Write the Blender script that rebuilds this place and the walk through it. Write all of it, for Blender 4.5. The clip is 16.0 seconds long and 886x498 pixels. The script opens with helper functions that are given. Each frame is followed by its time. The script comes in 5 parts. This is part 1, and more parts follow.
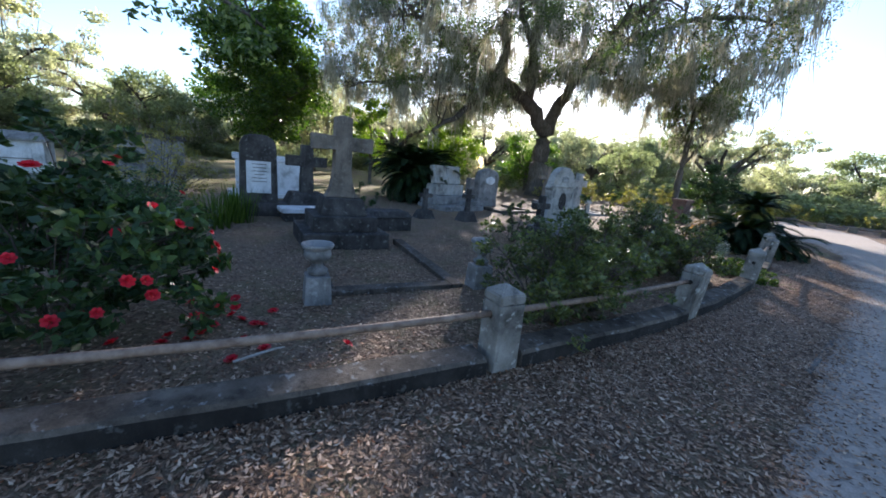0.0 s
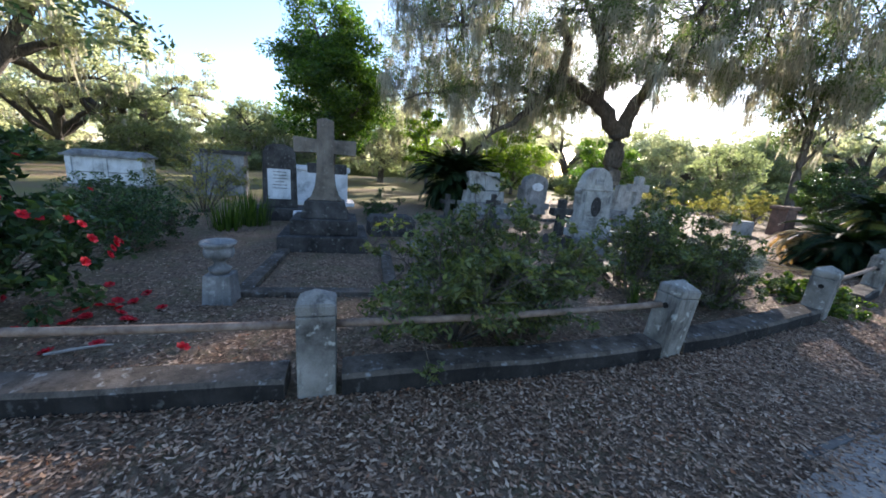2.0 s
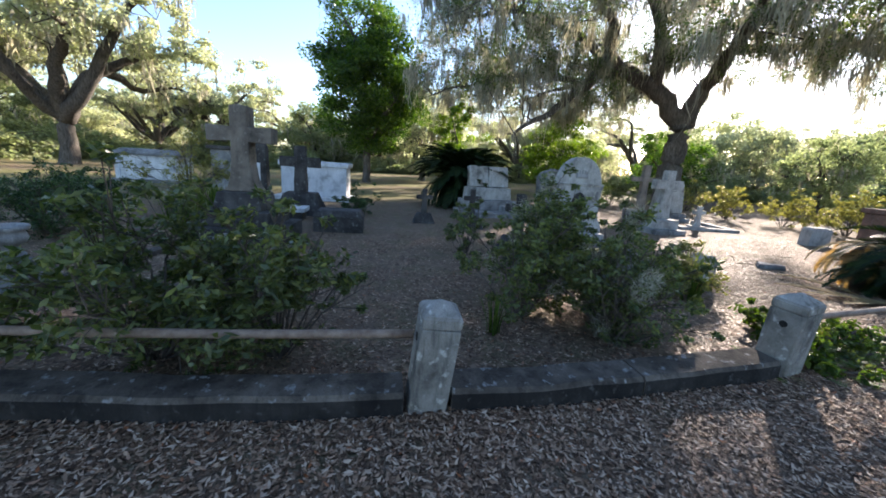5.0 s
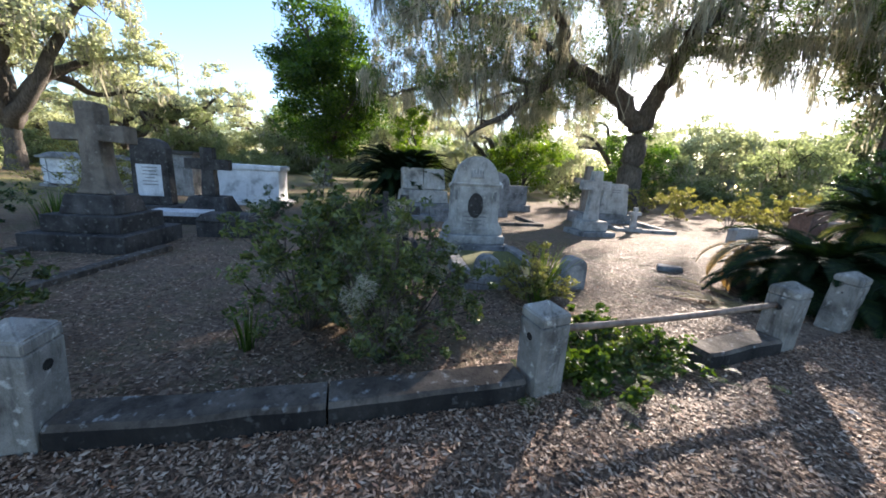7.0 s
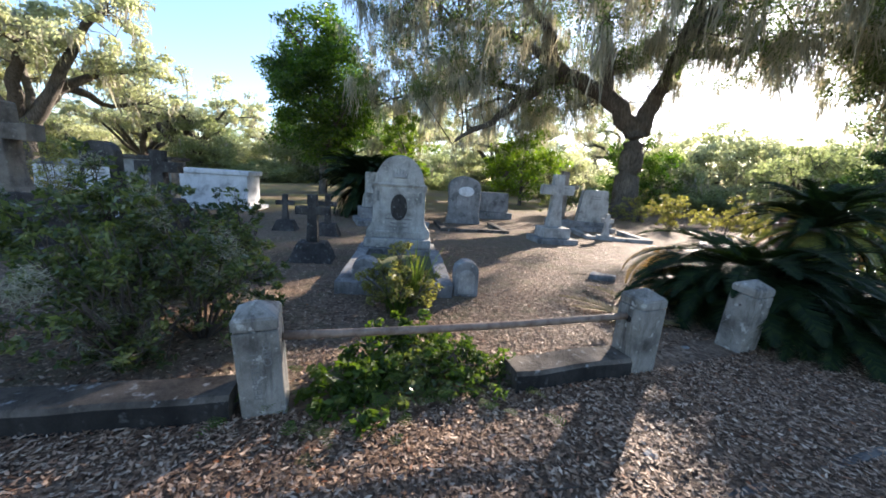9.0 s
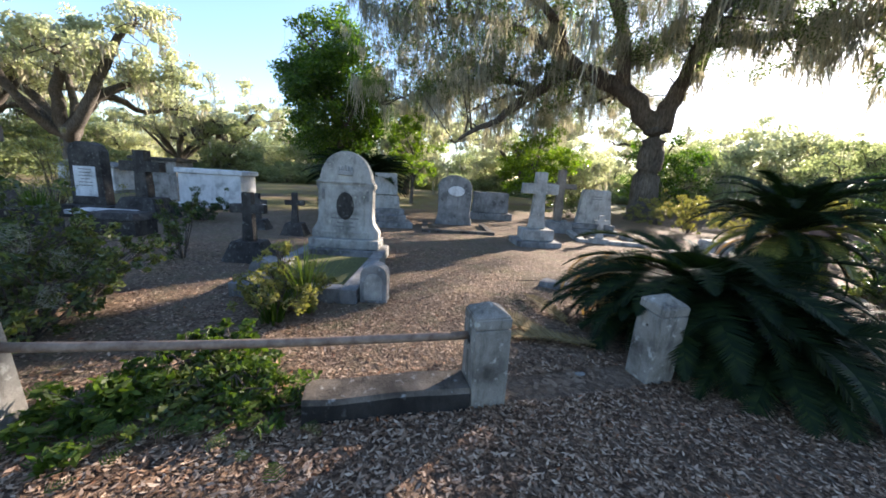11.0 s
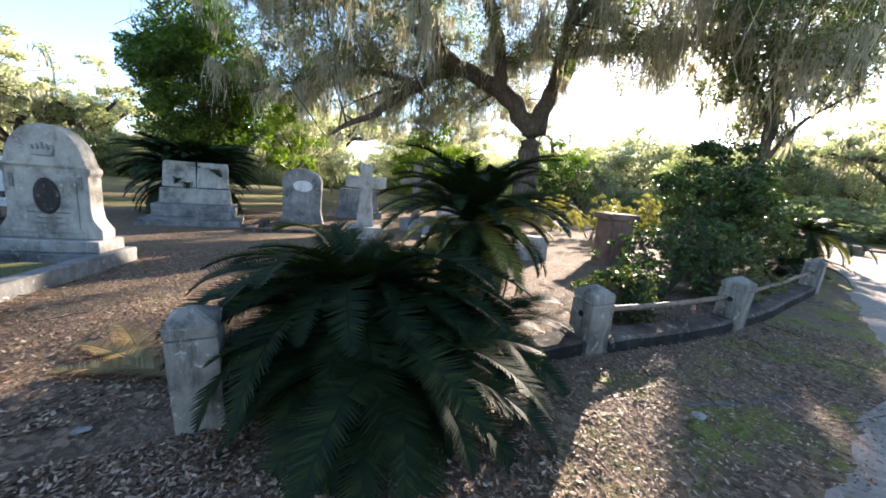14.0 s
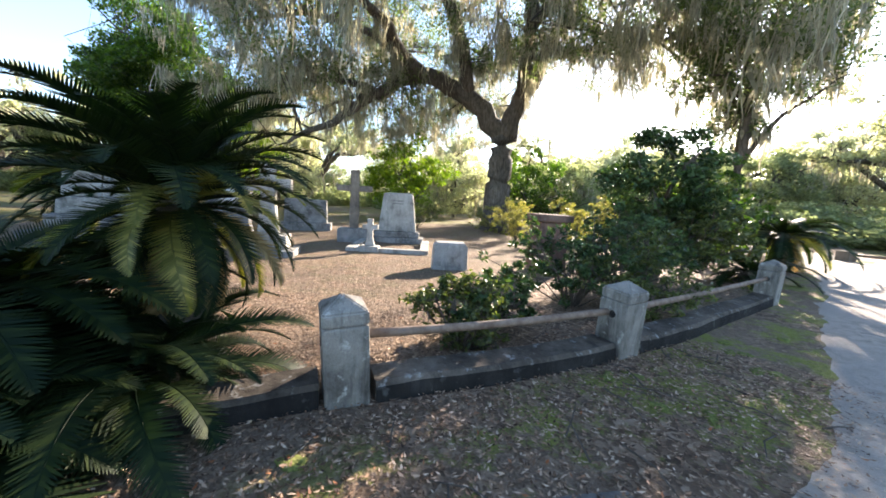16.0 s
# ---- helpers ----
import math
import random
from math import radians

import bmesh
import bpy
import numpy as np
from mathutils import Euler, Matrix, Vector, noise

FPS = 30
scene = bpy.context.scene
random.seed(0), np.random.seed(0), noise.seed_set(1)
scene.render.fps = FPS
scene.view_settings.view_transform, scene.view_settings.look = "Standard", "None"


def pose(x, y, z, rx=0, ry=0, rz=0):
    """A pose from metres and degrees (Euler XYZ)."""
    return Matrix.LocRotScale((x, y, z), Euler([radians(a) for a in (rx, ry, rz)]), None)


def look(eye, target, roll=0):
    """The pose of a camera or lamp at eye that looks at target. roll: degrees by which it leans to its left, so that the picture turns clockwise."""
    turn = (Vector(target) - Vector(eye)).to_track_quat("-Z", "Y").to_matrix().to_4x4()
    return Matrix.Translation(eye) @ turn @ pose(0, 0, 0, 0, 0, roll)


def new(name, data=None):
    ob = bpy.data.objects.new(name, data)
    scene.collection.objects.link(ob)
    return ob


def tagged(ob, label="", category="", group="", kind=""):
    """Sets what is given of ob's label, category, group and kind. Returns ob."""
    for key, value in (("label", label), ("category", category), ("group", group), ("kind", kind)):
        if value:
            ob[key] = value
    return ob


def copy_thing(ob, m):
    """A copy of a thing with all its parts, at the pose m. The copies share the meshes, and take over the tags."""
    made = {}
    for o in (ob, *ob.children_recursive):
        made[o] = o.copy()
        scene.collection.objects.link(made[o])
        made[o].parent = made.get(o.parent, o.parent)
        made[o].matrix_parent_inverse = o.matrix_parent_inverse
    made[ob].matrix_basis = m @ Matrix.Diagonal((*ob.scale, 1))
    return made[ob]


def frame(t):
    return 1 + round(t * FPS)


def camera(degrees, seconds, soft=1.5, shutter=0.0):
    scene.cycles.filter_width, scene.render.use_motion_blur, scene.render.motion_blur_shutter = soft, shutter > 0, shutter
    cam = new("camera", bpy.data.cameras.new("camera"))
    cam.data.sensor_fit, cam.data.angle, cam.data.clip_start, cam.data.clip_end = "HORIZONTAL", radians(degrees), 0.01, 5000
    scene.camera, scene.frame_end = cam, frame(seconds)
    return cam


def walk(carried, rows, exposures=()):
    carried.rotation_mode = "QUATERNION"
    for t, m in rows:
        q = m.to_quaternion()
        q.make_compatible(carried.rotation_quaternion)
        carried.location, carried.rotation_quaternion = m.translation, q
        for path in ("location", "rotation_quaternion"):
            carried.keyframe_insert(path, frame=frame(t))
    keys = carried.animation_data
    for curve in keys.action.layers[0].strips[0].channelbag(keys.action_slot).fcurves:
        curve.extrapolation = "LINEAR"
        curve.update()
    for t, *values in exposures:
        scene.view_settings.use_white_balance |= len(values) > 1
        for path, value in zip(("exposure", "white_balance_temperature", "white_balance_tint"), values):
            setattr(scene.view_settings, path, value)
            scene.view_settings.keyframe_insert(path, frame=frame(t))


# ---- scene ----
cam = camera(102.5, 16.0, 1.75)
PATH = [
    (0, (2.245, -3.915, 1.742), (1.274, -2.229, 1.279), 5.9),
    (0.5, (2.612, -3.574, 1.751), (1.550, -1.946, 1.282), 5.2),
    (1, (2.941, -3.168, 1.744), (1.792, -1.598, 1.278), 4.7),
    (1.5, (3.248, -2.636, 1.730), (2.009, -1.130, 1.289), 4.5),
    (2, (3.553, -2.178, 1.692), (2.206, -0.768, 1.250), 4.4),
    (2.5, (3.800, -1.801, 1.686), (2.353, -0.492, 1.249), 4.2),
    (3, (3.954, -1.292, 1.670), (2.424, -0.079, 1.237), 4.2),
    (3.5, (4.144, -0.824, 1.646), (2.556, 0.305, 1.194), 4.2),
    (4, (4.393, -0.361, 1.660), (2.778, 0.718, 1.185), 4.0),
    (6.5, (5.336, 2.333, 1.656), (3.782, 3.509, 1.207), 4.2),
    (7, (5.678, 2.813, 1.708), (4.097, 3.957, 1.268), 3.7),
    (7.5, (5.823, 3.360, 1.696), (4.242, 4.506, 1.264), 3.2),
    (8, (6.014, 3.935, 1.696), (4.409, 5.051, 1.273), 3.5),
    (8.5, (6.265, 4.382, 1.653), (4.638, 5.469, 1.239), 3.8),
    (9, (6.492, 4.809, 1.612), (4.836, 5.862, 1.223), 3.8),
    (11.5, (6.956, 6.964, 1.627), (5.207, 7.850, 1.231), 3.6),
    (12, (7.056, 7.389, 1.597), (5.355, 8.369, 1.217), 4.8),
    (12.5, (7.183, 7.836, 1.553), (5.547, 8.924, 1.177), 5.0),
    (13, (7.311, 8.399, 1.569), (5.735, 9.572, 1.195), 4.9),
    (13.5, (7.450, 8.998, 1.602), (5.889, 10.188, 1.220), 4.7),
    (14, (7.628, 9.477, 1.594), (6.078, 10.690, 1.237), 4.5),
    (14.5, (7.803, 10.028, 1.585), (6.260, 11.262, 1.277), 4.5),
    (15, (7.862, 10.573, 1.525), (6.309, 11.796, 1.216), 4.5),
    (15.5, (7.880, 11.192, 1.473), (6.340, 12.426, 1.144), 4.6),
    (16, (7.950, 11.823, 1.373), (6.373, 13.023, 1.104), 3.5),
]
EXPOSURES = [(0, 1.82, 5700, 16), (2.5, 2.08, 5900, 16), (6.5, 2.05, 6050, 16), (9, 2.08, 6050, 16), (13, 2.2, 6200, 16), (16, 2.55, 6350, 15)]
walk(cam, [(t, look(eye, target, roll)) for t, eye, target, roll in PATH], EXPOSURES)

# ---- world, sun and exposure ----
SUN_AZ, SUN_EL = radians(-20.5), radians(18.8)
world = bpy.data.worlds.new("sky")
scene.world = world
world.use_nodes = True
wn = world.node_tree.nodes
sky = wn.new("ShaderNodeTexSky")
sky.sky_type = "NISHITA"
sky.sun_disc = False
sky.sun_elevation = SUN_EL
sky.sun_rotation = SUN_AZ
sky.altitude = 0
sky.air_density, sky.dust_density, sky.ozone_density = 1.0, 0.4, 2.0
wn["Background"].inputs["Strength"].default_value = 0.095
world.node_tree.links.new(sky.outputs[0], wn["Background"].inputs["Color"])
sun_data = bpy.data.lights.new("sun", "SUN")
sun_data.energy, sun_data.angle, sun_data.color = 5.0, radians(0.6), (1.0, 0.86, 0.68)
sun = new("sun", sun_data)
SUN_DIR = Vector((math.sin(SUN_AZ) * math.cos(SUN_EL), math.cos(SUN_AZ) * math.cos(SUN_EL), math.sin(SUN_EL)))
sun.matrix_world = look(SUN_DIR * 120, (0, 0, 0))

# ---- materials ----
def ramp(nt, fac, stops):
    r = nt.nodes.new("ShaderNodeValToRGB")
    e = r.color_ramp.elements
    while len(e) < len(stops):
        e.new(0.5)
    for el, (p, c) in zip(e, stops):
        el.position, el.color = p, (*c, 1)
    nt.links.new(fac, r.inputs[0])
    return r.outputs[0]


def noise_of(nt, vec, scale, detail=6, rough=0.6):
    n = nt.nodes.new("ShaderNodeTexNoise")
    n.inputs["Scale"].default_value, n.inputs["Detail"].default_value, n.inputs["Roughness"].default_value = scale, detail, rough
    nt.links.new(vec, n.inputs["Vector"])
    return n.outputs["Fac"]


def mixc(nt, fac, a, b, how="MIX"):
    m = nt.nodes.new("ShaderNodeMix")
    m.data_type, m.blend_type = "RGBA", how
    for s, v in ((m.inputs[0], fac), (m.inputs[6], a), (m.inputs[7], b)):
        if isinstance(v, (int, float)):
            s.default_value = v
        elif isinstance(v, tuple):
            s.default_value = (*v, 1)
        else:
            nt.links.new(v, s)
    return m.outputs[2]


def base_mat(name):
    m = bpy.data.materials.new(name)
    m.use_nodes = True
    nt = m.node_tree
    b = nt.nodes["Principled BSDF"]
    b.inputs["Specular IOR Level"].default_value = 0.18
    g = nt.nodes.new("ShaderNodeNewGeometry")
    return m, nt, b, g


def bump(nt, b, height, strength, distance=0.02):
    n = nt.nodes.new("ShaderNodeBump")
    n.inputs["Strength"].default_value, n.inputs["Distance"].default_value = strength, distance
    nt.links.new(height, n.inputs["Height"])
    nt.links.new(n.outputs[0], b.inputs["Normal"])


def stone_mat(name, light, mid, dark, lichen=(0.34, 0.34, 0.30), amount=0.5, fine=38, rough=0.88):
    """Weathered stone: grain, streaks of black growth, pale lichen spots."""
    m, nt, b, g = base_mat(name)
    pos = g.outputs["Position"]
    big = noise_of(nt, pos, 2.3, 5, 0.65)
    col = ramp(nt, big, ((0.3, dark), (0.48, mid), (0.68, light)))
    mp = nt.nodes.new("ShaderNodeMapping")
    mp.inputs["Scale"].default_value = (9, 9, 1.3)
    nt.links.new(pos, mp.inputs["Vector"])
    streak = noise_of(nt, mp.outputs[0], 1.0, 7, 0.7)
    sf = ramp(nt, streak, ((0.5, (0, 0, 0)), (0.68, (amount, amount, amount))))
    col = mixc(nt, sf, col, tuple(c * 0.45 for c in dark))
    spots = noise_of(nt, pos, 13, 4, 0.55)
    lf = ramp(nt, spots, ((0.6, (0, 0, 0)), (0.69, (0.75, 0.75, 0.75))))
    col = mixc(nt, lf, col, lichen)
    grain = noise_of(nt, pos, fine * 4, 3, 0.7)
    gf = ramp(nt, grain, ((0.3, (0.72, 0.72, 0.72)), (0.7, (1.12, 1.12, 1.12))))
    col = mixc(nt, 1.0, col, gf, "MULTIPLY")
    nt.links.new(col, b.inputs["Base Color"])
    b.inputs["Roughness"].default_value = rough
    add = nt.nodes.new("ShaderNodeMath")
    nt.links.new(noise_of(nt, pos, fine, 8, 0.7), add.inputs[0])
    nt.links.new(spots, add.inputs[1])
    bump(nt, b, add.outputs[0], 0.55, 0.012)
    return m


def leaf_mat(name, dark, light, trans=0.35, rough=0.5, tint=(0.9, 1.0, 0.25), gloss=0.25):
    """Leaves that let light through, each one a little different."""
    m, nt, b, g = base_mat(name)
    col = ramp(nt, g.outputs["Random Per Island"], ((0.0, dark), (0.6, tuple((a + c) / 2 for a, c in zip(dark, light))), (1.0, light)))
    patch = ramp(nt, noise_of(nt, g.outputs["Position"], 0.9, 3), ((0.35, (0.72, 0.75, 0.72)), (0.65, (1.15, 1.12, 1.0))))
    col = mixc(nt, 1.0, col, patch, "MULTIPLY")
    nt.links.new(col, b.inputs["Base Color"])
    b.inputs["Roughness"].default_value, b.inputs["Specular IOR Level"].default_value = rough, gloss
    t = nt.nodes.new("ShaderNodeBsdfTranslucent")
    nt.links.new(mixc(nt, 1.0, col, tuple(1.9 * c for c in tint), "MULTIPLY"), t.inputs["Color"])
    mix = nt.nodes.new("ShaderNodeMixShader")
    mix.inputs[0].default_value = trans
    nt.links.new(b.outputs[0], mix.inputs[1])
    nt.links.new(t.outputs[0], mix.inputs[2])
    nt.links.new(mix.outputs[0], nt.nodes["Material Output"].inputs["Surface"])
    return m


def bark_mat(name, dark, light):
    m, nt, b, g = base_mat(name)
    mp = nt.nodes.new("ShaderNodeMapping")
    mp.inputs["Scale"].default_value = (7, 7, 1.6)
    nt.links.new(g.outputs["Position"], mp.inputs["Vector"])
    n = noise_of(nt, mp.outputs[0], 1.6, 8, 0.72)
    col = ramp(nt, n, ((0.35, dark), (0.65, light)))
    patch = ramp(nt, noise_of(nt, g.outputs["Position"], 0.8, 3), ((0.4, (0.8, 0.8, 0.8)), (0.7, (1.25, 1.25, 1.2))))
    nt.links.new(mixc(nt, 1.0, col, patch, "MULTIPLY"), b.inputs["Base Color"])
    b.inputs["Roughness"].default_value = 0.95
    bump(nt, b, n, 0.9, 0.05)
    return m


def plain_mat(name, c1, c2, scale=20, rough=0.7, strength=0.3, metal=0.0):
    m, nt, b, g = base_mat(name)
    n = noise_of(nt, g.outputs["Position"], scale, 6, 0.65)
    nt.links.new(ramp(nt, n, ((0.33, c1), (0.67, c2))), b.inputs["Base Color"])
    b.inputs["Roughness"].default_value, b.inputs["Metallic"].default_value = rough, metal
    bump(nt, b, n, strength, 0.008)
    return m


def litter_mat(name):
    m, nt, b, g = base_mat(name)
    col = ramp(nt, g.outputs["Random Per Island"], ((0.0, (0.045, 0.026, 0.016)), (0.4, (0.165, 0.096, 0.055)), (0.68, (0.33, 0.212, 0.132)), (0.92, (0.54, 0.405, 0.285)), (1.0, (0.27, 0.09, 0.03))))
    nt.links.new(col, b.inputs["Base Color"])
    b.inputs["Roughness"].default_value = 0.6
    return m


def ground_mat(name):
    """Packed sandy soil under leaf litter, with moss on the verge and thin grass farther off."""
    m, nt, b, g = base_mat(name)
    pos = g.outputs["Position"]
    v = nt.nodes.new("ShaderNodeTexVoronoi")
    v.inputs["Scale"].default_value = 30
    v.inputs["Randomness"].default_value = 1.0
    warp = nt.nodes.new("ShaderNodeTexNoise")
    warp.inputs["Scale"].default_value = 9
    nt.links.new(pos, warp.inputs["Vector"])
    nt.links.new(mixc(nt, 0.12, pos, warp.outputs["Color"]), v.inputs["Vector"])
    sep = nt.nodes.new("ShaderNodeSeparateColor")
    nt.links.new(v.outputs["Color"], sep.inputs[0])
    leaf = ramp(nt, sep.outputs[0], ((0.0, (0.055, 0.035, 0.022)), (0.45, (0.15, 0.095, 0.06)), (0.8, (0.26, 0.175, 0.115)), (1.0, (0.38, 0.28, 0.195))))
    fine = noise_of(nt, pos, 60, 6, 0.75)
    soil = ramp(nt, fine, ((0.3, (0.09, 0.063, 0.042)), (0.55, (0.22, 0.162, 0.114)), (0.75, (0.4, 0.315, 0.24))))
    big = noise_of(nt, pos, 0.7, 6, 0.65)
    col = mixc(nt, ramp(nt, big, ((0.38, (0.25, 0.25, 0.25)), (0.6, (0.85, 0.85, 0.85)))), soil, leaf)
    xyz = nt.nodes.new("ShaderNodeSeparateXYZ")
    nt.links.new(pos, xyz.inputs[0])
    def band(sock, a, c):
        r = nt.nodes.new("ShaderNodeMapRange")
        r.inputs["From Min"].default_value, r.inputs["From Max"].default_value = a, c
        nt.links.new(sock, r.inputs["Value"])
        return r.outputs[0]
    def mul(a, c):
        k = nt.nodes.new("ShaderNodeMath")
        k.operation = "MULTIPLY"
        nt.links.new(a, k.inputs[0])
        nt.links.new(c, k.inputs[1])
        return k.outputs[0]
    patches = ramp(nt, noise_of(nt, pos, 1.7, 8, 0.8), ((0.48, (0, 0, 0)), (0.57, (1, 1, 1))))
    moss_zone = mul(mul(band(xyz.outputs["Y"], 10.5, 12.5), band(xyz.outputs["X"], 6.2, 6.7)), band(xyz.outputs["X"], 9.0, 7.6))
    moss = ramp(nt, fine, ((0.3, (0.08, 0.095, 0.02)), (0.7, (0.29, 0.3, 0.07))))
    col = mixc(nt, mul(moss_zone, patches), col, moss)
    thin = ramp(nt, noise_of(nt, pos, 1.9, 5, 0.7), ((0.46, (0, 0, 0)), (0.66, (0.6, 0.6, 0.6))))
    far_grass = mul(thin, band(xyz.outputs["X"], 4.6, 3.2))
    col = mixc(nt, far_grass, col, ramp(nt, fine, ((0.3, (0.06, 0.06, 0.028)), (0.7, (0.2, 0.18, 0.085)))))
    lawn = mul(band(xyz.outputs["X"], -9.0, -12.0), ramp(nt, noise_of(nt, pos, 0.22, 4), ((0.4, (0.1, 0.1, 0.1)), (0.55, (0.9, 0.9, 0.9)))))
    col = mixc(nt, lawn, col, ramp(nt, fine, ((0.3, (0.1, 0.105, 0.035)), (0.7, (0.26, 0.23, 0.09)))))
    nt.links.new(col, b.inputs["Base Color"])
    b.inputs["Roughness"].default_value = 0.9
    h = nt.nodes.new("ShaderNodeMath")
    nt.links.new(v.outputs["Distance"], h.inputs[0])
    nt.links.new(fine, h.inputs[1])
    bump(nt, b, h.outputs[0], 0.8, 0.03)
    return m


def road_mat(name):
    m, nt, b, g = base_mat(name)
    pos = g.outputs["Position"]
    fine = noise_of(nt, pos, 75, 6, 0.75)
    col = ramp(nt, fine, ((0.3, (0.21, 0.18, 0.152)), (0.55, (0.34, 0.298, 0.255)), (0.75, (0.48, 0.43, 0.38))))
    f = ramp(nt, noise_of(nt, pos, 0.9, 7, 0.7), ((0.42, (0, 0, 0)), (0.62, (0.75, 0.75, 0.75))))
    v = nt.nodes.new("ShaderNodeTexVoronoi")
    v.inputs["Scale"].default_value = 15
    nt.links.new(pos, v.inputs["Vector"])
    sep = nt.nodes.new("ShaderNodeSeparateColor")
    nt.links.new(v.outputs["Color"], sep.inputs[0])
    col = mixc(nt, f, col, ramp(nt, sep.outputs[0], ((0.0, (0.2, 0.17, 0.14)), (1.0, (0.44, 0.37, 0.3)))))
    nt.links.new(col, b.inputs["Base Color"])
    b.inputs["Roughness"].default_value = 0.92
    bump(nt, b, fine, 0.5, 0.02)
    return m


POST = stone_mat("post granite", (0.33, 0.312, 0.275), (0.22, 0.205, 0.178), (0.07, 0.064, 0.055), (0.5, 0.485, 0.43), 0.75)
KERB = stone_mat("kerb cement", (0.175, 0.148, 0.118), (0.088, 0.073, 0.057), (0.028, 0.023, 0.018), (0.3, 0.3, 0.285), 0.7)
MARBLE = stone_mat("weathered marble", (0.45, 0.435, 0.395), (0.33, 0.317, 0.285), (0.12, 0.114, 0.102), (0.5, 0.48, 0.4), 0.4)
GREY = stone_mat("grey granite", (0.32, 0.312, 0.295), (0.21, 0.205, 0.193), (0.085, 0.082, 0.076), (0.4, 0.4, 0.37), 0.4)
BROWN = stone_mat("brown granite", (0.25, 0.208, 0.165), (0.175, 0.146, 0.115), (0.075, 0.064, 0.052), (0.26, 0.24, 0.2), 0.4)
DARK = stone_mat("blackened stone", (0.105, 0.096, 0.086), (0.055, 0.05, 0.045), (0.02, 0.019, 0.017), (0.2, 0.195, 0.17), 0.4)
WHITE = stone_mat("white marble", (0.72, 0.72, 0.71), (0.62, 0.62, 0.61), (0.34, 0.34, 0.33), (0.66, 0.66, 0.64), 0.25)
RED = stone_mat("rust brown stone", (0.24, 0.15, 0.11), (0.16, 0.1, 0.075), (0.07, 0.05, 0.04), (0.2, 0.17, 0.14), 0.4)
# kerb sides: black growth and the sides' shade put into one near-black colour
KERBFACE = stone_mat("shaded black cement", (0.045, 0.041, 0.037), (0.022, 0.02, 0.018), (0.01, 0.009, 0.009), (0.09, 0.088, 0.08), 0.5)
SLATE = plain_mat("edging strip", (0.075, 0.068, 0.06), (0.155, 0.145, 0.13), 14, 0.8, 0.4)
PIPE = plain_mat("rusty painted pipe", (0.13, 0.085, 0.06), (0.27, 0.2, 0.15), 12, 0.65, 0.35)
INCISE = plain_mat("cut letter", (0.12, 0.117, 0.11), (0.2, 0.195, 0.185), 30, 0.9)
SOCKET = plain_mat("rail socket", (0.012, 0.011, 0.01), (0.03, 0.027, 0.024), 30, 0.9)
BARK = bark_mat("oak bark", (0.045, 0.038, 0.032), (0.16, 0.14, 0.12))
TWIG = bark_mat("twig bark", (0.06, 0.048, 0.038), (0.15, 0.125, 0.1))
LOG = plain_mat("sun bleached stick", (0.32, 0.28, 0.23), (0.48, 0.43, 0.37), 25, 0.8)
OAK = leaf_mat("oak leaf", (0.06, 0.084, 0.045), (0.16, 0.19, 0.095), 0.42, 0.5, (0.85, 1.0, 0.4))
# lighter copy of the oak leaf, sunlight and distance haze put into the colour
OAKSUN = leaf_mat("sunlit oak leaf", (0.3, 0.31, 0.2), (0.52, 0.515, 0.4), 0.5, 0.5, (0.88, 0.93, 0.68))
MAGN = leaf_mat("magnolia leaf", (0.03, 0.062, 0.018), (0.13, 0.18, 0.05), 0.52, 0.28, (0.75, 1.0, 0.15))
# bright yellow-green with the trees' back light put into the leaf colour
BRIGHT = leaf_mat("backlit green leaf", (0.08, 0.13, 0.02), (0.2, 0.26, 0.045), 0.5, 0.45, (0.85, 1.0, 0.2))
# far leaves paled and greyed, haze and sunlight put into the colour
FAROAK = leaf_mat("hazy distant leaf", (0.16, 0.18, 0.11), (0.32, 0.33, 0.22), 0.5, 0.7, (0.85, 0.95, 0.6))
MOSS = leaf_mat("spanish moss", (0.21, 0.205, 0.175), (0.42, 0.41, 0.355), 0.4, 0.95, (0.98, 0.93, 0.78))
AZALEA = leaf_mat("azalea leaf", (0.03, 0.05, 0.018), (0.165, 0.18, 0.075), 0.35, 0.28, gloss=0.3)
CAMELLIA = leaf_mat("camellia leaf", (0.014, 0.034, 0.013), (0.075, 0.12, 0.045), 0.18, 0.42, gloss=0.22)
# yellow-green shrub leaves, brightened by low sun put into the colour
SHRUBSUN = leaf_mat("yellow green sun leaf", (0.11, 0.115, 0.045), (0.27, 0.255, 0.11), 0.45, 0.5, (0.95, 0.95, 0.4))
SAGO = leaf_mat("sago leaflet", (0.007, 0.016, 0.008), (0.026, 0.04, 0.012), 0.15, 0.55, (0.8, 1.0, 0.2), 0.1)
SAGODRY = leaf_mat("dry sago leaflet", (0.22, 0.16, 0.07), (0.42, 0.32, 0.17), 0.3, 0.7, (1.0, 0.8, 0.4))
SAGOHALF = leaf_mat("yellowing sago leaflet", (0.09, 0.1, 0.025), (0.26, 0.235, 0.075), 0.35, 0.4)
FERN = leaf_mat("fern", (0.03, 0.055, 0.01), (0.1, 0.145, 0.03), 0.4, 0.5)
BLADE = leaf_mat("grass blade", (0.07, 0.1, 0.022), (0.24, 0.27, 0.08), 0.4, 0.5)
PETAL = leaf_mat("red petal", (0.45, 0.012, 0.03), (0.72, 0.04, 0.07), 0.3, 0.5, (1.0, 0.25, 0.25))
LITTER = litter_mat("fallen leaf")
GROUND = ground_mat("leaf strewn soil")
ROAD = road_mat("sandy road")

# ---- helpers for meshes ----
RNG = np.random.default_rng(7)
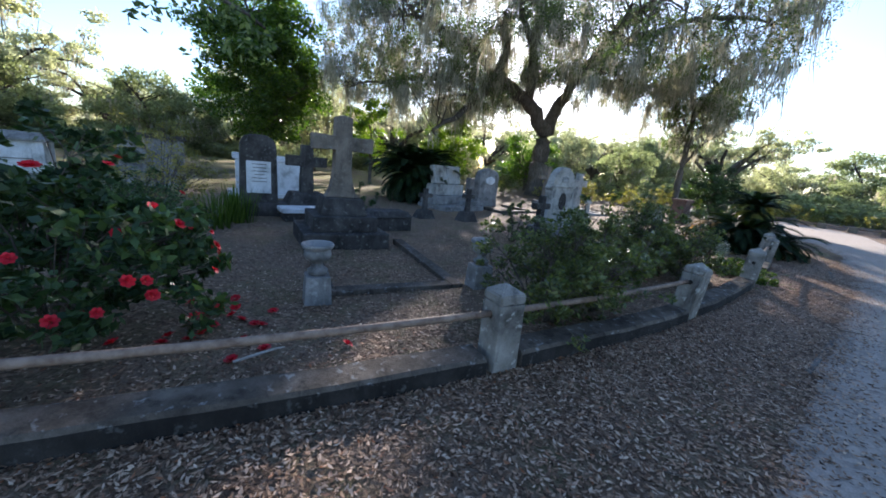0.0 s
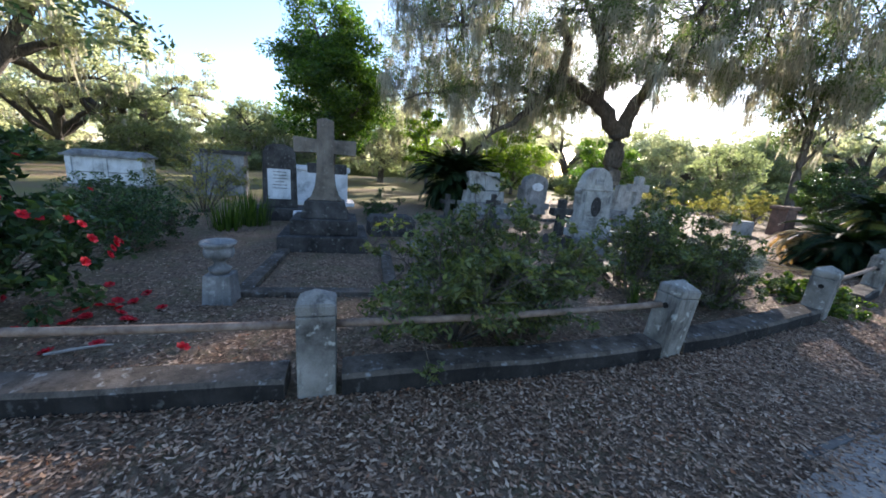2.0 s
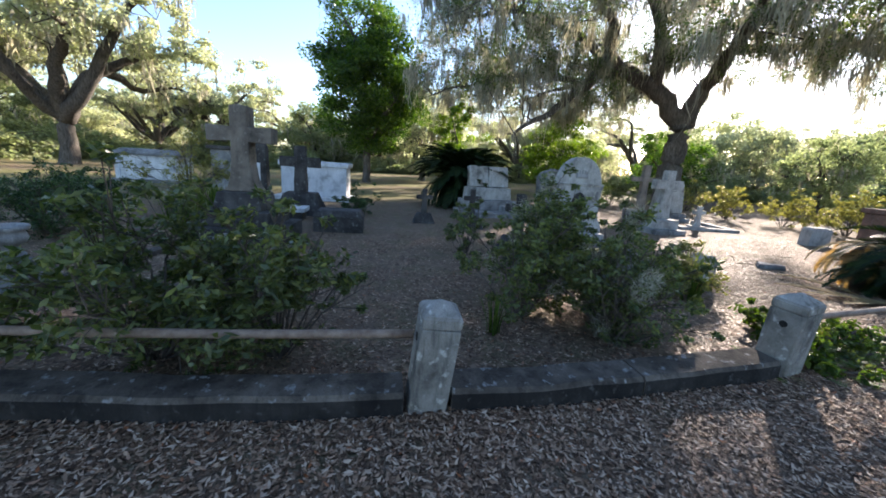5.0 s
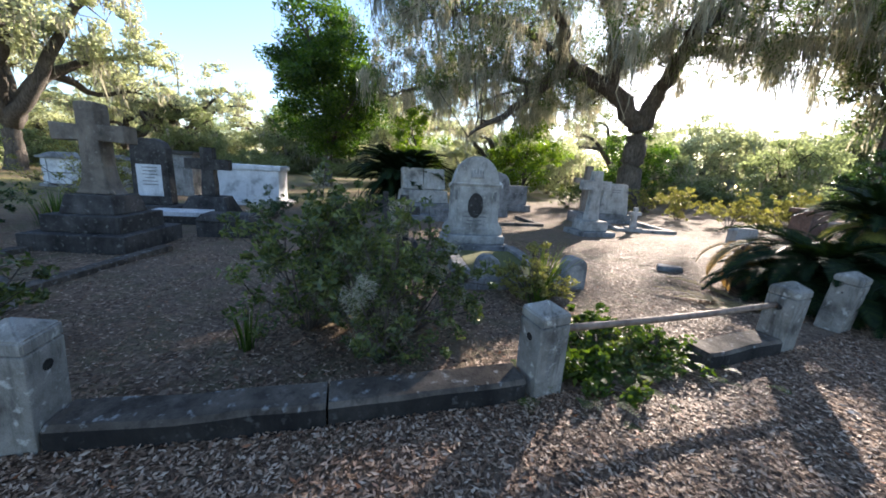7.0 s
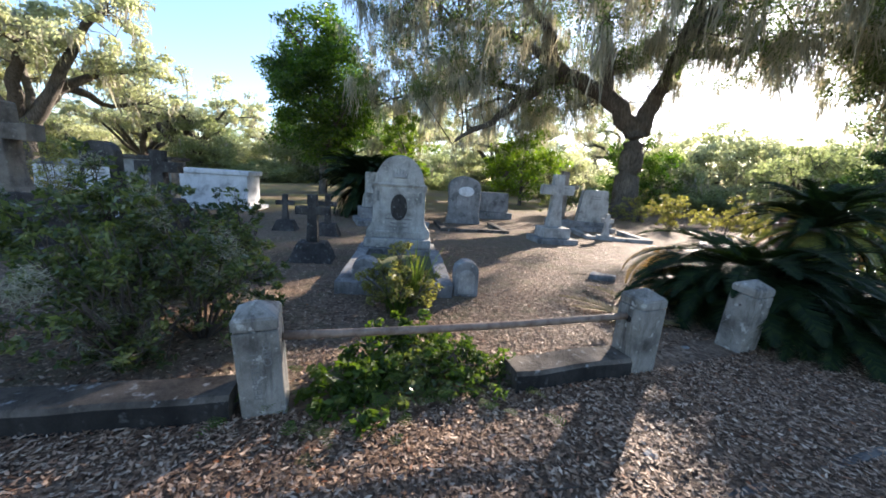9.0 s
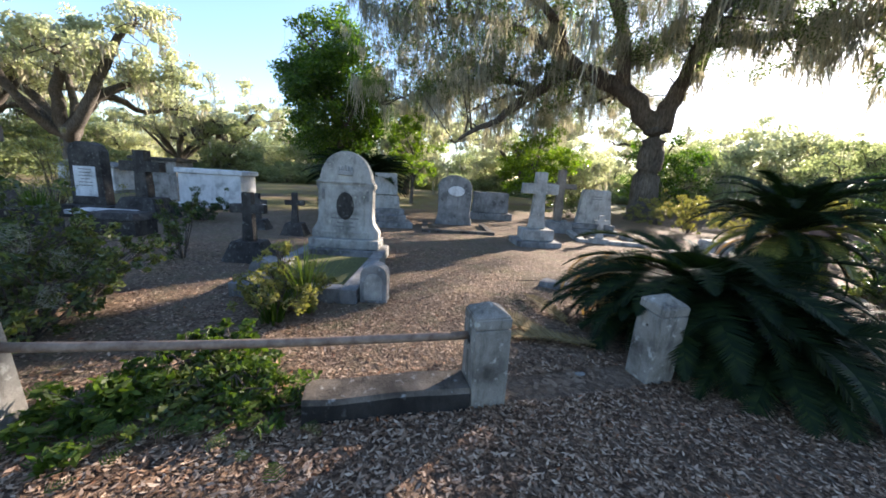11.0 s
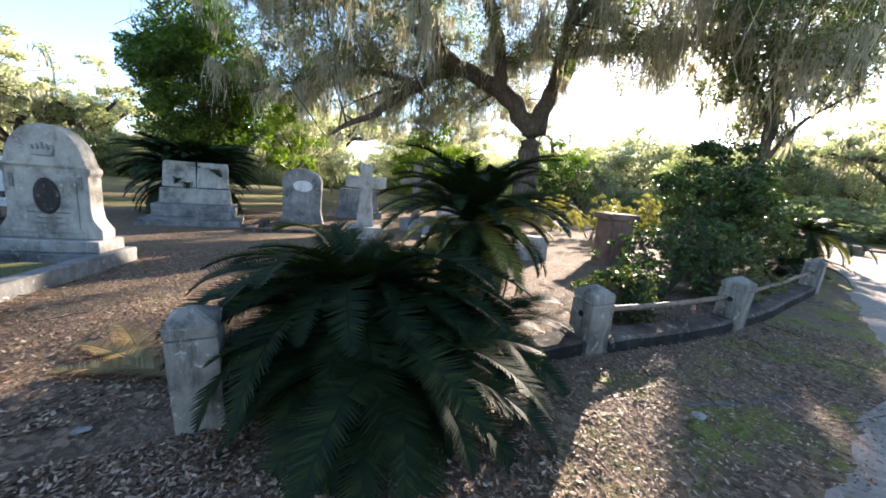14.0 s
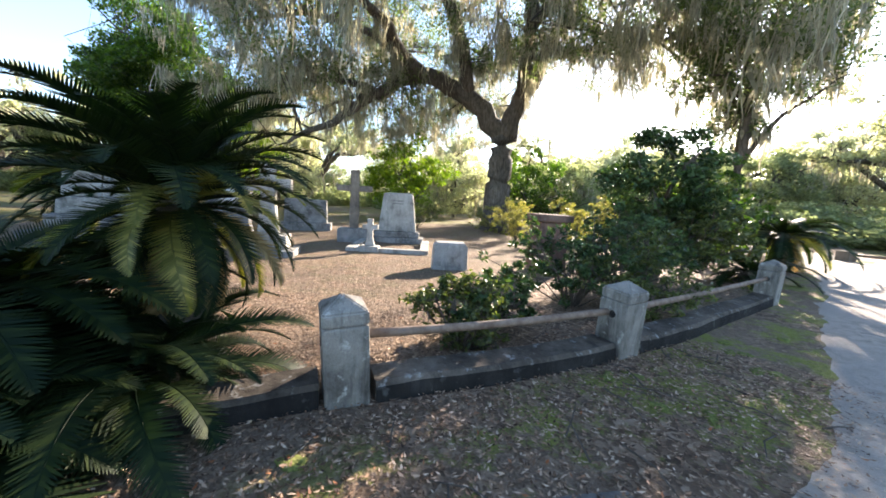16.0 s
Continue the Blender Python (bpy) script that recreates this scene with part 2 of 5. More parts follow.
FENCE_Y = (-8, -4.0, -1.05, 1.96, 5.04, 7.98, 9.63, 12.72, 14.96, 19, 24, 30)
FENCE_X = (-4, -0.7, 1.28, 2.84, 4.04, 4.85, 5.12, 5.92, 6.49, 6.7, 6, 4)


def ease(v):
    v = min(1.0, max(0.0, v))
    return v * v * (3 - 2 * v)


def land(x, y):
    """Height of the ground: level along the road, sinking a little behind the fence, swelling to the north."""
    d = float(np.interp(y, FENCE_Y, FENCE_X)) - x
    swell = 0.14 * ease((y - 10.2) / 2.4) * ease((9 - d) / 8)
    return swell - 0.16 * (1 - math.exp(-max(d - 0.3, 0) / 4))


def part(name, bm, material, parent, label="", smooth=False):
    """Links a bmesh, or a finished mesh, as one mesh object under a thing or a part."""
    if isinstance(bm, bmesh.types.BMesh):
        me = bpy.data.meshes.new(name)
        bm.to_mesh(me)
        bm.free()
    else:
        me = bm
    if not me.materials:
        me.materials.append(material)
    if smooth:
        me.polygons.foreach_set("use_smooth", [True] * len(me.polygons))
    ob = new(name, me)
    if parent is not None:
        ob.parent = parent
    return tagged(ob, label)


def thing(name, m, label, category, group="", kind=""):
    ob = new(name)
    ob.empty_display_size = 0.2
    ob.matrix_world = m
    return tagged(ob, label, category, group, kind)


def box(w, d, h, x=0.0, y=0.0, z=0.0, bevel=0.012, taper=1.0, rough=0.0):
    """A worn block, its base at z; taper narrows the top."""
    bm = bmesh.new()
    bmesh.ops.create_cube(bm, size=1)
    for v in bm.verts:
        k = taper if v.co.z > 0 else 1
        v.co = (v.co.x * w * k, v.co.y * d * k, (v.co.z + 0.5) * h)
    if bevel:
        bmesh.ops.bevel(bm, geom=bm.edges[:], offset=bevel, segments=2, affect="EDGES", profile=0.6)
    if rough:
        bmesh.ops.subdivide_edges(bm, edges=bm.edges[:], cuts=3, use_grid_fill=True)
        for v in bm.verts:
            v.co += noise.noise_vector(v.co * 3.1) * rough
    bmesh.ops.translate(bm, verts=bm.verts, vec=(x, y, z))
    return bm


def merge(*bms):
    out = bms[0]
    for b in bms[1:]:
        me = bpy.data.meshes.new("tmp")
        b.to_mesh(me)
        b.free()
        out.from_mesh(me)
        bpy.data.meshes.remove(me)
    return out


def slab(outline, depth, y=0.0, bevel=0.012):
    """An outline in x and z, pushed through to a thickness along y."""
    bm = bmesh.new()
    f = bm.faces.new([bm.verts.new((x, y - depth / 2, z)) for x, z in outline])
    r = bmesh.ops.extrude_face_region(bm, geom=[f])
    bmesh.ops.translate(bm, verts=[v for v in r["geom"] if isinstance(v, bmesh.types.BMVert)], vec=(0, depth, 0))
    bmesh.ops.recalc_face_normals(bm, faces=bm.faces[:])
    if bevel:
        sharp = [e for e in bm.edges if len(e.link_faces) == 2 and e.calc_face_angle() > 0.6]
        bmesh.ops.bevel(bm, geom=sharp, offset=bevel, segments=2, affect="EDGES", profile=0.6)
    return bm


def arch_outline(w, h, rise, n=12, foot=None):
    """A tablet with a rounded top."""
    pts = [(-w / 2, 0), (w / 2, 0)]
    for i in range(n + 1):
        a = math.pi * i / n
        pts.append((w / 2 * math.cos(a), h - rise + rise * math.sin(a)))
    return pts


def lathe(profile, n=24):
    bm = bmesh.new()
    rings = [[bm.verts.new((r * math.cos(2 * math.pi * i / n), r * math.sin(2 * math.pi * i / n), z)) for i in range(n)] for r, z in profile]
    for a, b in zip(rings, rings[1:]):
        for i in range(n):
            bm.faces.new((a[i], a[(i + 1) % n], b[(i + 1) % n], b[i]))
    bm.faces.new(rings[-1])
    bm.faces.new(rings[0][::-1])
    return bm


def tube(bm, pts, radii, n=8):
    """A limb through points with its radius at each."""
    pts = [Vector(p) for p in pts]
    rings = []
    for i, p in enumerate(pts):
        d = (pts[min(i + 1, len(pts) - 1)] - pts[max(i - 1, 0)]).normalized()
        q = d.to_track_quat("Z", "Y")
        rings.append([bm.verts.new(p + q @ Vector((math.cos(2 * math.pi * k / n), math.sin(2 * math.pi * k / n), 0)) * radii[i]) for k in range(n)])
    for a, b in zip(rings, rings[1:]):
        for k in range(n):
            bm.faces.new((a[k], a[(k + 1) % n], b[(k + 1) % n], b[k]))
    bm.faces.new(rings[0][::-1])
    bm.faces.new(rings[-1])
    return bm


def smooth_path(pts, radii, wob=0.0, steps=4):
    """Rounds a limb's path and lets it wander a little."""
    out, rad = [], []
    P = [Vector(p) for p in pts]
    for i in range(len(P) - 1):
        a, b, c, d = P[max(i - 1, 0)], P[i], P[i + 1], P[min(i + 2, len(P) - 1)]
        for s in range(steps):
            t = s / steps
            q = 0.5 * (2 * b + (c - a) * t + (2 * a - 5 * b + 4 * c - d) * t * t + (3 * b - a - 3 * c + d) * t ** 3)
            out.append(q + noise.noise_vector(q * 0.9) * wob)
            rad.append(radii[i] * (1 - t) + radii[i + 1] * t)
    out.append(P[-1])
    rad.append(radii[-1])
    return out, rad


def quads(name, V):
    """A mesh of loose four-cornered leaves from an array n x 4 x 3."""
    n = len(V)
    me = bpy.data.meshes.new(name)
    me.vertices.add(4 * n)
    me.vertices.foreach_set("co", np.ascontiguousarray(V, dtype=np.float32).ravel())
    me.loops.add(4 * n)
    me.loops.foreach_set("vertex_index", np.arange(4 * n, dtype=np.int32))
    me.polygons.add(n)
    me.polygons.foreach_set("loop_start", np.arange(0, 4 * n, 4, dtype=np.int32))
    me.update(calc_edges=True)
    me.validate()
    return me


def leaves(centres, length, width, up=0.3, rng=RNG, axis=None):
    """Pointed leaves at the given places, turned every way."""
    n = len(centres)
    a = rng.normal(size=(n, 3)) if axis is None else axis + rng.normal(size=(n, 3)) * 0.45
    a[:, 2] = a[:, 2] * 0.7 + up * 0.3
    a /= np.linalg.norm(a, axis=1)[:, None]
    r = rng.normal(size=(n, 3))
    b = np.cross(a, r)
    b /= np.linalg.norm(b, axis=1)[:, None]
    L = (length * rng.uniform(0.6, 1.3, n))[:, None]
    W = (width * rng.uniform(0.6, 1.3, n))[:, None]
    c = centres
    return np.stack([c - a * L * 0.5, c + b * W * 0.5 - a * L * 0.05, c + a * L * 0.5, c - b * W * 0.5 - a * L * 0.05], axis=1)


def clumps(centres, radii, per, flat=0.6, rng=RNG):
    """Leaf places gathered in loose balls."""
    out = []
    for c, r in zip(centres, radii):
        k = max(4, int(per * rng.uniform(0.6, 1.4)))
        d = rng.normal(size=(k, 3))
        d /= np.linalg.norm(d, axis=1)[:, None]
        d *= (rng.uniform(0.15, 1.0, k) ** 0.5)[:, None] * r
        d[:, 2] *= flat
        out.append(d + c)
    return np.concatenate(out)


def moss_strands(anchors, lengths, per=10, spread=0.35, width=0.07, rng=RNG):
    """Hanging ribbons, four pieces each, in tufts that taper to the tip."""
    out = []
    for a, ln in zip(anchors, lengths):
        k = max(2, int(per * rng.uniform(0.6, 1.5)))
        top = a + rng.normal(size=(k, 3)) * np.array((spread, spread, spread * 0.35))
        L = ln * rng.uniform(0.35, 1.25, k)
        ang = rng.uniform(0, math.pi, k)
        side = np.stack([np.cos(ang), np.sin(ang), np.zeros(k)], axis=1)
        lift = np.exp(-((top[:, :2] - a[:2]) ** 2).sum(axis=1) / (spread * 0.9) ** 2)
        L = L * (0.5 + 0.9 * lift)
        p = top
        w = width * rng.uniform(0.4, 1.4, k)
        for j, (f0, f1) in enumerate(((0.5, 1.0), (1.0, 0.8), (0.8, 0.5), (0.5, 0.05))):
            step = np.stack([rng.normal(size=k) * 0.24, rng.normal(size=k) * 0.24, -np.ones(k)], axis=1) * (L / 4)[:, None]
            q = p + step
            out.append(np.stack([p - side * (w * f0)[:, None], p + side * (w * f0)[:, None], q + side * (w * f1)[:, None], q - side * (w * f1)[:, None]], axis=1))
            p = q
    return np.concatenate(out)

# ---- ground and road ----
def make_ground():
    xs = np.concatenate([[-900, -400, -200, -120, -80], np.arange(-60, -12, 2.0), np.arange(-12, 13, 0.3), np.arange(13, 60, 3.0), [80, 120, 200, 400, 900]])
    ys = np.concatenate([[-900, -400, -200, -90, -45], np.arange(-30, -8, 2.0), np.arange(-8, 24, 0.3), np.arange(24, 66, 2.0), [80, 120, 200, 400, 900]])
    V = [(x, y, land(x, y) + (0.035 * noise.noise((x * 0.5, y * 0.5, 0)) + 0.018 * noise.noise((x * 1.7, y * 1.7, 3)) if abs(x) < 60 and abs(y) < 66 else 0)) for y in ys for x in xs]
    nx = len(xs)
    F = [(j * nx + i, j * nx + i + 1, (j + 1) * nx + i + 1, (j + 1) * nx + i) for j in range(len(ys) - 1) for i in range(nx - 1)]
    me = bpy.data.meshes.new("ground")
    me.from_pydata(V, [], F)
    me.polygons.foreach_set("use_smooth", [True] * len(F))
    ob = part("ground", me, GROUND, None)
    tagged(ob, "brown sandy soil strewn with dead leaves and patches of moss", "ground", kind="structure")


def soil(x, y):
    return land(x, y) + 0.035 * noise.noise((x * 0.5, y * 0.5, 0)) + 0.018 * noise.noise((x * 1.7, y * 1.7, 3))


ROAD_Y = (-12, -6, -1.6, 3.1, 7.8, 12, 15, 19, 24, 28, 34)
ROAD_X = (-1.5, 0.5, 2.95, 4.65, 6.4, 7.4, 7.7, 7.2, 6.5, 5.0, 0.0)


def make_road():
    rows = []
    for y in np.arange(-12, 33.5, 0.14):
        a = float(np.interp(y, ROAD_Y, ROAD_X)) + 0.2 * noise.noise((0, y * 0.6, 5)) + 0.08 * noise.noise((0, y * 2.1, 8)) + 0.05 * noise.noise((0, y * 6.3, 2))
        w = 4.6 + (max(0.0, y - 20) * 0.35)
        rows.append([(a + w * k / 14, y, soil(a + w * k / 14, y) + (0.014 if 0 < k < 14 else -0.012)) for k in range(15)])
    V = [p for r in rows for p in r]
    F = [(j * 15 + i, j * 15 + i + 1, (j + 1) * 15 + i + 1, (j + 1) * 15 + i) for j in range(len(rows) - 1) for i in range(14)]
    me = bpy.data.meshes.new("road")
    me.from_pydata(V, [], F)
    me.polygons.foreach_set("use_smooth", [True] * len(F))
    tagged(part("road", me, ROAD, None), "pale grey sandy cemetery lane with worn edges", "road", kind="structure")


make_ground()
make_road()

# ---- posts, kerbs and rails of the family plots ----
POSTS = [(-0.7, -4.0, 0, 0), (1.28, -1.05, 0.5, -0.5), (2.86, 1.94, -5, 3), (4.06, 5.02, 3, 3), (4.88, 7.98, 2, 3), (5.13, 9.6, 2, 5), (5.95, 12.65, 3, 4), (6.5, 14.9, 2, 4), (6.72, 18.95, 0, 2)]
POST_W, POST_H = 0.265, 0.81


def fence_turn(i):
    a, b = POSTS[max(i - 1, 0)], POSTS[min(i + 1, len(POSTS) - 1)]
    return math.degrees(math.atan2(b[1] - a[1], b[0] - a[0])) - 90


def carve(word, parent, x, y, z, size=0.068):
    """Letters cut into a post's face, read from the foot upwards."""
    cu = bpy.data.curves.new("lettering", "FONT")
    cu.body, cu.size, cu.extrude, cu.resolution_u = word, size, 0.001, 3
    ob = bpy.data.objects.new("lettering", cu)
    me = bpy.data.meshes.new_from_object(ob)
    bpy.data.objects.remove(ob)
    me.materials.clear()
    me.transform(Matrix(((0, 0, 1, x), (0, -1, 0, y), (1, 0, 0, z), (0, 0, 0, 1))))
    part("lettering", me, INCISE, parent, "carved word " + word.lower())


def stone_post(i, x, y, tx, ty, carved):
    m = pose(x, y, -0.01 if i < 6 else 0.0, 0, 0, fence_turn(i) + (6 if i == 3 else 0)) @ pose(0, 0, 0, tx, ty, 0)
    p = thing("stone_post", m, "square weathered granite fence post with low pyramid cap and lichen", "post", "posts of the plot fence")
    part("shaft", box(POST_W, POST_W, POST_H - 0.07, 0, 0, -0.1, 0.014), POST, p)
    bm = bmesh.new()
    w = POST_W / 2
    base = [bm.verts.new((sx * w, sy * w, POST_H - 0.17 + 0.004)) for sx, sy in ((-1, -1), (1, -1), (1, 1), (-1, 1))]
    mid = [bm.verts.new((sx * w, sy * w, POST_H - 0.085)) for sx, sy in ((-1, -1), (1, -1), (1, 1), (-1, 1))]
    top = bm.verts.new((0.008, -0.006, POST_H))
    for k in range(4):
        bm.faces.new((base[k], base[(k + 1) % 4], mid[(k + 1) % 4], mid[k]))
        bm.faces.new((mid[k], mid[(k + 1) % 4], top))
    bm.faces.new(base[::-1])
    bmesh.ops.bevel(bm, geom=bm.edges[:], offset=0.01, segments=2, affect="EDGES")
    part("cap", bm, POST, p)
    for s in ((-1,) if i == 5 else (-1, 1)):
        bm = bmesh.new()
        r = 0.011 if i == 5 else 0.034
        bmesh.ops.create_cone(bm, cap_ends=True, segments=14, radius1=r, radius2=r * 0.9, depth=0.02)
        bmesh.ops.rotate(bm, verts=bm.verts, matrix=Matrix.Rotation(radians(90), 3, "X"))
        bmesh.ops.translate(bm, verts=bm.verts, vec=(0, s * (POST_W / 2 - 0.007), 0.52))
        part("rail_socket", bm, SOCKET, p)
    if carved:
        for word, dy, dz in (("PERPETUAL", 0.0, 0.17), ("CARE", 0.075, 0.4)):
            carve(word, p, POST_W / 2 + 0.001, dy, dz)
    return p


for i, (x, y, tx, ty) in enumerate(POSTS):
    stone_post(i, x, y, tx, ty, i == 3)


def fence_point(s):
    """A point on the curve through the posts; s counts posts."""
    i = min(int(s), len(POSTS) - 2)
    t = s - i
    P = [Vector(POSTS[min(max(k, 0), len(POSTS) - 1)][:2]) for k in (i - 1, i, i + 1, i + 2)]
    a, b, c, d = P
    return 0.5 * (2 * b + (c - a) * t + (2 * a - 5 * b + 4 * c - d) * t * t + (3 * b - a - 3 * c + d) * t ** 3)


def kerb_run(s0, s1, w=0.34, h=0.16, sag=0.0):
    """Cement coping laid along the fence in one long, slightly bowed block."""
    n = max(4, int((s1 - s0) * 16))
    bm = bmesh.new()
    rings = []
    for k in range(n + 1):
        s = s0 + (s1 - s0) * k / n
        p = fence_point(s)
        d = (fence_point(min(s + 0.02, 7.99)) - fence_point(s - 0.02 if s > 0.02 else 0)).normalized()
        side = Vector((d.y, -d.x))
        z = soil(p.x, p.y)
        ch = 0.015 * noise.noise((s * 7, 0, 0))
        prof = ((w / 2, -0.12), (w / 2 - 0.01, h - 0.03 + ch), (w / 2 - 0.035, h + ch), (-w / 2 + 0.035, h + 0.008 + ch), (-w / 2, h - 0.03 + ch), (-w / 2, -0.12))
        rings.append([bm.verts.new((p.x + side.x * (u + 0.01 * noise.noise((s * 9, u * 9, 2))), p.y + side.y * u, z + v)) for u, v in prof])
    for a, b in zip(rings, rings[1:]):
        for k in range(5):
            # upright sides take the cement with shade in its colour, the top stays lighter
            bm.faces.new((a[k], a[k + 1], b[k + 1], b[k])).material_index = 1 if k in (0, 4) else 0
    bm.faces.new(rings[0])
    bm.faces.new(rings[-1][::-1])
    bmesh.ops.recalc_face_normals(bm, faces=bm.faces[:])
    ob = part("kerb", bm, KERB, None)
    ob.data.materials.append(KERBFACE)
    tagged(ob, "dark weathered cement coping on the plot's edge", "kerb", "copings of the plot fence", "structure")


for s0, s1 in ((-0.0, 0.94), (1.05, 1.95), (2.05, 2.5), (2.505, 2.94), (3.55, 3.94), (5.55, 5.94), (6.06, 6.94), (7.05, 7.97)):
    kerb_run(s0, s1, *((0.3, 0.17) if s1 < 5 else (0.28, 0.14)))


def rail(i, z0=0.52, z1=0.52, sag=0.02):
    a, b = Vector((*POSTS[i][:2], 0)), Vector((*POSTS[i + 1][:2], 0))
    za, zb = z0, z1
    d = (b - a).normalized()
    a2, b2 = a + d * (POST_W / 2 - 0.02), b - d * (POST_W / 2 - 0.02)
    pts = [a2.lerp(b2, k / 10) + Vector((0, 0, za + (zb - za) * k / 10 - sag * math.sin(math.pi * k / 10))) for k in range(11)]
    bm = tube(bmesh.new(), pts, [0.03] * 11, 12)
    ob = part("iron_rail", bm, PIPE, None, smooth=True)
    tagged(ob, "rusty brown iron pipe rail set between stone posts", "rail", "rails of the plot fence")


for i in (0, 1, 3, 6, 7):
    rail(i)

# long flat edging strips along the lane
for x0, y0, x1, y1 in ((3.95, 1.0, 4.62, 2.6), (5.86, 6.7, 6.5, 9.2), (6.9, 12.45, 7.36, 13.4)):
    L = math.hypot(x1 - x0, y1 - y0)
    m = pose((x0 + x1) / 2, (y0 + y1) / 2, soil((x0 + x1) / 2, (y0 + y1) / 2) - 0.02, 0, 0, math.degrees(math.atan2(y1 - y0, x1 - x0)))
    ob = part("edging_strip", box(L, 0.055, 0.05, 0, 0, -0.022, 0.008, rough=0.015), SLATE, None)
    ob.matrix_world = m
    tagged(ob, "sunken grey stone edging strip beside the lane", "edging", "edging strips", "structure")

# kerb stones across the lane
for k in range(7):
    x, y = 6.6 + 1.25 * k, 30.6 - 0.55 * k
    b = thing("kerb_block", pose(x, y, soil(x, y) - 0.05, 0, 0, -25 + 5 * (k % 3)), "low brown stone block edging the far side of the lane", "kerb stone", "kerb stones")
    part("block", box(0.42, 0.36, 0.42, 0, 0, 0, 0.03), BROWN, b)
    if k < 6:
        x2, y2 = x + 1.25, y - 0.55
        bar = part("low_rail", tube(bmesh.new(), [(x + 0.16, y - 0.07, soil(x, y) + 0.27), (x + 0.62, y - 0.28, soil(x, y) + 0.26), (x2 - 0.16, y2 + 0.07, soil(x2, y2) + 0.27)], [0.05, 0.048, 0.05], 10), PIPE, None, smooth=True)
        tagged(bar, "low rusty brown rail between stone blocks across the lane", "rail", "low rails across the lane")

# ---- monuments ----
FACE = 68


def at(x, y, rz, dz=0.0):
    return pose(x, y, soil(x, y) - 0.02 + dz, 0, 0, rz)


def cross_outline(h, arm, w, aw, ah, flare=0.0):
    """Latin cross: height, arm span, shaft width, arm thickness, arm height."""
    f = w / 2 + flare
    return [(-f, 0), (f, 0), (w / 2 * 1.15, h * 0.28), (w / 2, h * 0.45), (w / 2, ah - aw / 2), (arm / 2, ah - aw / 2), (arm / 2, ah + aw / 2), (w / 2, ah + aw / 2), (w / 2, h), (-w / 2, h), (-w / 2, ah + aw / 2), (-arm / 2, ah + aw / 2), (-arm / 2, ah - aw / 2), (-w / 2, ah - aw / 2), (-w / 2, h * 0.45), (-w / 2 * 1.15, h * 0.28)]


def plot_coping(x, y, rz, w, l, label, mat=KERB, front=True, width=0.2, height=0.18, sink=0.0):
    """Low coping round a grave; the origin lies in the middle of the back edge, the plot runs forward."""
    t = thing("grave_coping", at(x, y, rz, -0.04 - sink), label, "grave kerb", kind="structure")
    for sx in (-1, 1):
        bm = box(width, l, height + 0.2, sx * (w / 2 - width / 2), -l / 2, -0.2, 0.015)
        part("side_kerb", bm, mat, t)
    if front:
        part("front_kerb", box(w - 2 * width - 0.006, width, height + 0.2, 0, -l + width / 2, -0.2, 0.015), mat, t)
    return t


# tall brown cross on three steps
CROSS_TURN = 60
c = thing("cross_monument", at(-3.5, 1.5, CROSS_TURN), "tall brown granite cross on a dark three-stepped base", "cross monument")
part("bottom_step", box(1.7, 1.6, 0.4, 0, 0, -0.05, 0.02), DARK, c)
part("middle_step", box(1.28, 1.18, 0.3, 0, 0, 0.354, 0.02), DARK, c)
part("plinth", box(0.92, 0.84, 0.34, 0, 0, 0.658, 0.02, 0.84), DARK, c)
cx = [(-0.35, 0), (0.35, 0), (0.27, 0.1), (0.21, 0.28), (0.175, 0.52), (0.165, 0.95), (0.6, 0.93), (0.61, 1.24), (0.165, 1.22), (0.16, 1.6), (0.0, 1.63)]
cx += [(-px, pz) for px, pz in reversed(cx[2:-1])]
part("cross", slab([(px, pz + 1.0) for px, pz in cx], 0.34, bevel=0.025), BROWN, c)
plot_coping(-3.15, 1.62, 56, 2.1, 3.05, "low dark coping framing the cross monument's leafy plot")


def urn_pedestal(x, y):
    u = thing("stone_urn", at(x, y, 56) @ Matrix.Diagonal((0.82, 0.82, 0.95, 1)), "weathered grey stone urn on a square pedestal at the plot corner", "urn", "urns at the cross plot")
    part("pedestal", box(0.4, 0.4, 0.42, 0, 0, -0.02, 0.015, 0.86), GREY, u)
    part("urn", lathe([(0.12, 0.404), (0.14, 0.44), (0.15, 0.47), (0.09, 0.5), (0.07, 0.54), (0.1, 0.58), (0.17, 0.61), (0.2, 0.66), (0.19, 0.71), (0.17, 0.73), (0.22, 0.76), (0.235, 0.79), (0.22, 0.81), (0.17, 0.8), (0.15, 0.72)]), GREY, u, smooth=True)


urn_pedestal(-1.12, -1.08)
urn_pedestal(0.12, 0.98)


def inscription(p, w, z0, z1, y, lines, mat=INCISE, rows=0.09):
    """Unreadable cut lines, one bar a line."""
    k = 0
    z = z1
    r = random.Random(lines * 31 + int(w * 100))
    while z > z0 and k < lines:
        ww = w * r.uniform(0.55, 1.0)
        part("cut_line", box(ww, 0.006, 0.028, 0, y, z, 0.001), mat, p)
        z -= rows
        k += 1


# arched headstone with a carved crown, its plot and footstones
AF = 63.5
a = thing("arched_headstone", at(-0.52, 8.08, AF) @ Matrix.Scale(0.94, 4), "large arched grey marble headstone with carved crown and scrolled shoulders", "headstone")
part("base_step", box(1.75, 0.85, 0.3, 0, 0, -0.05, 0.02), GREY, a)
part("plinth", box(1.5, 0.62, 0.2, 0, 0, 0.254, 0.02), MARBLE, a)
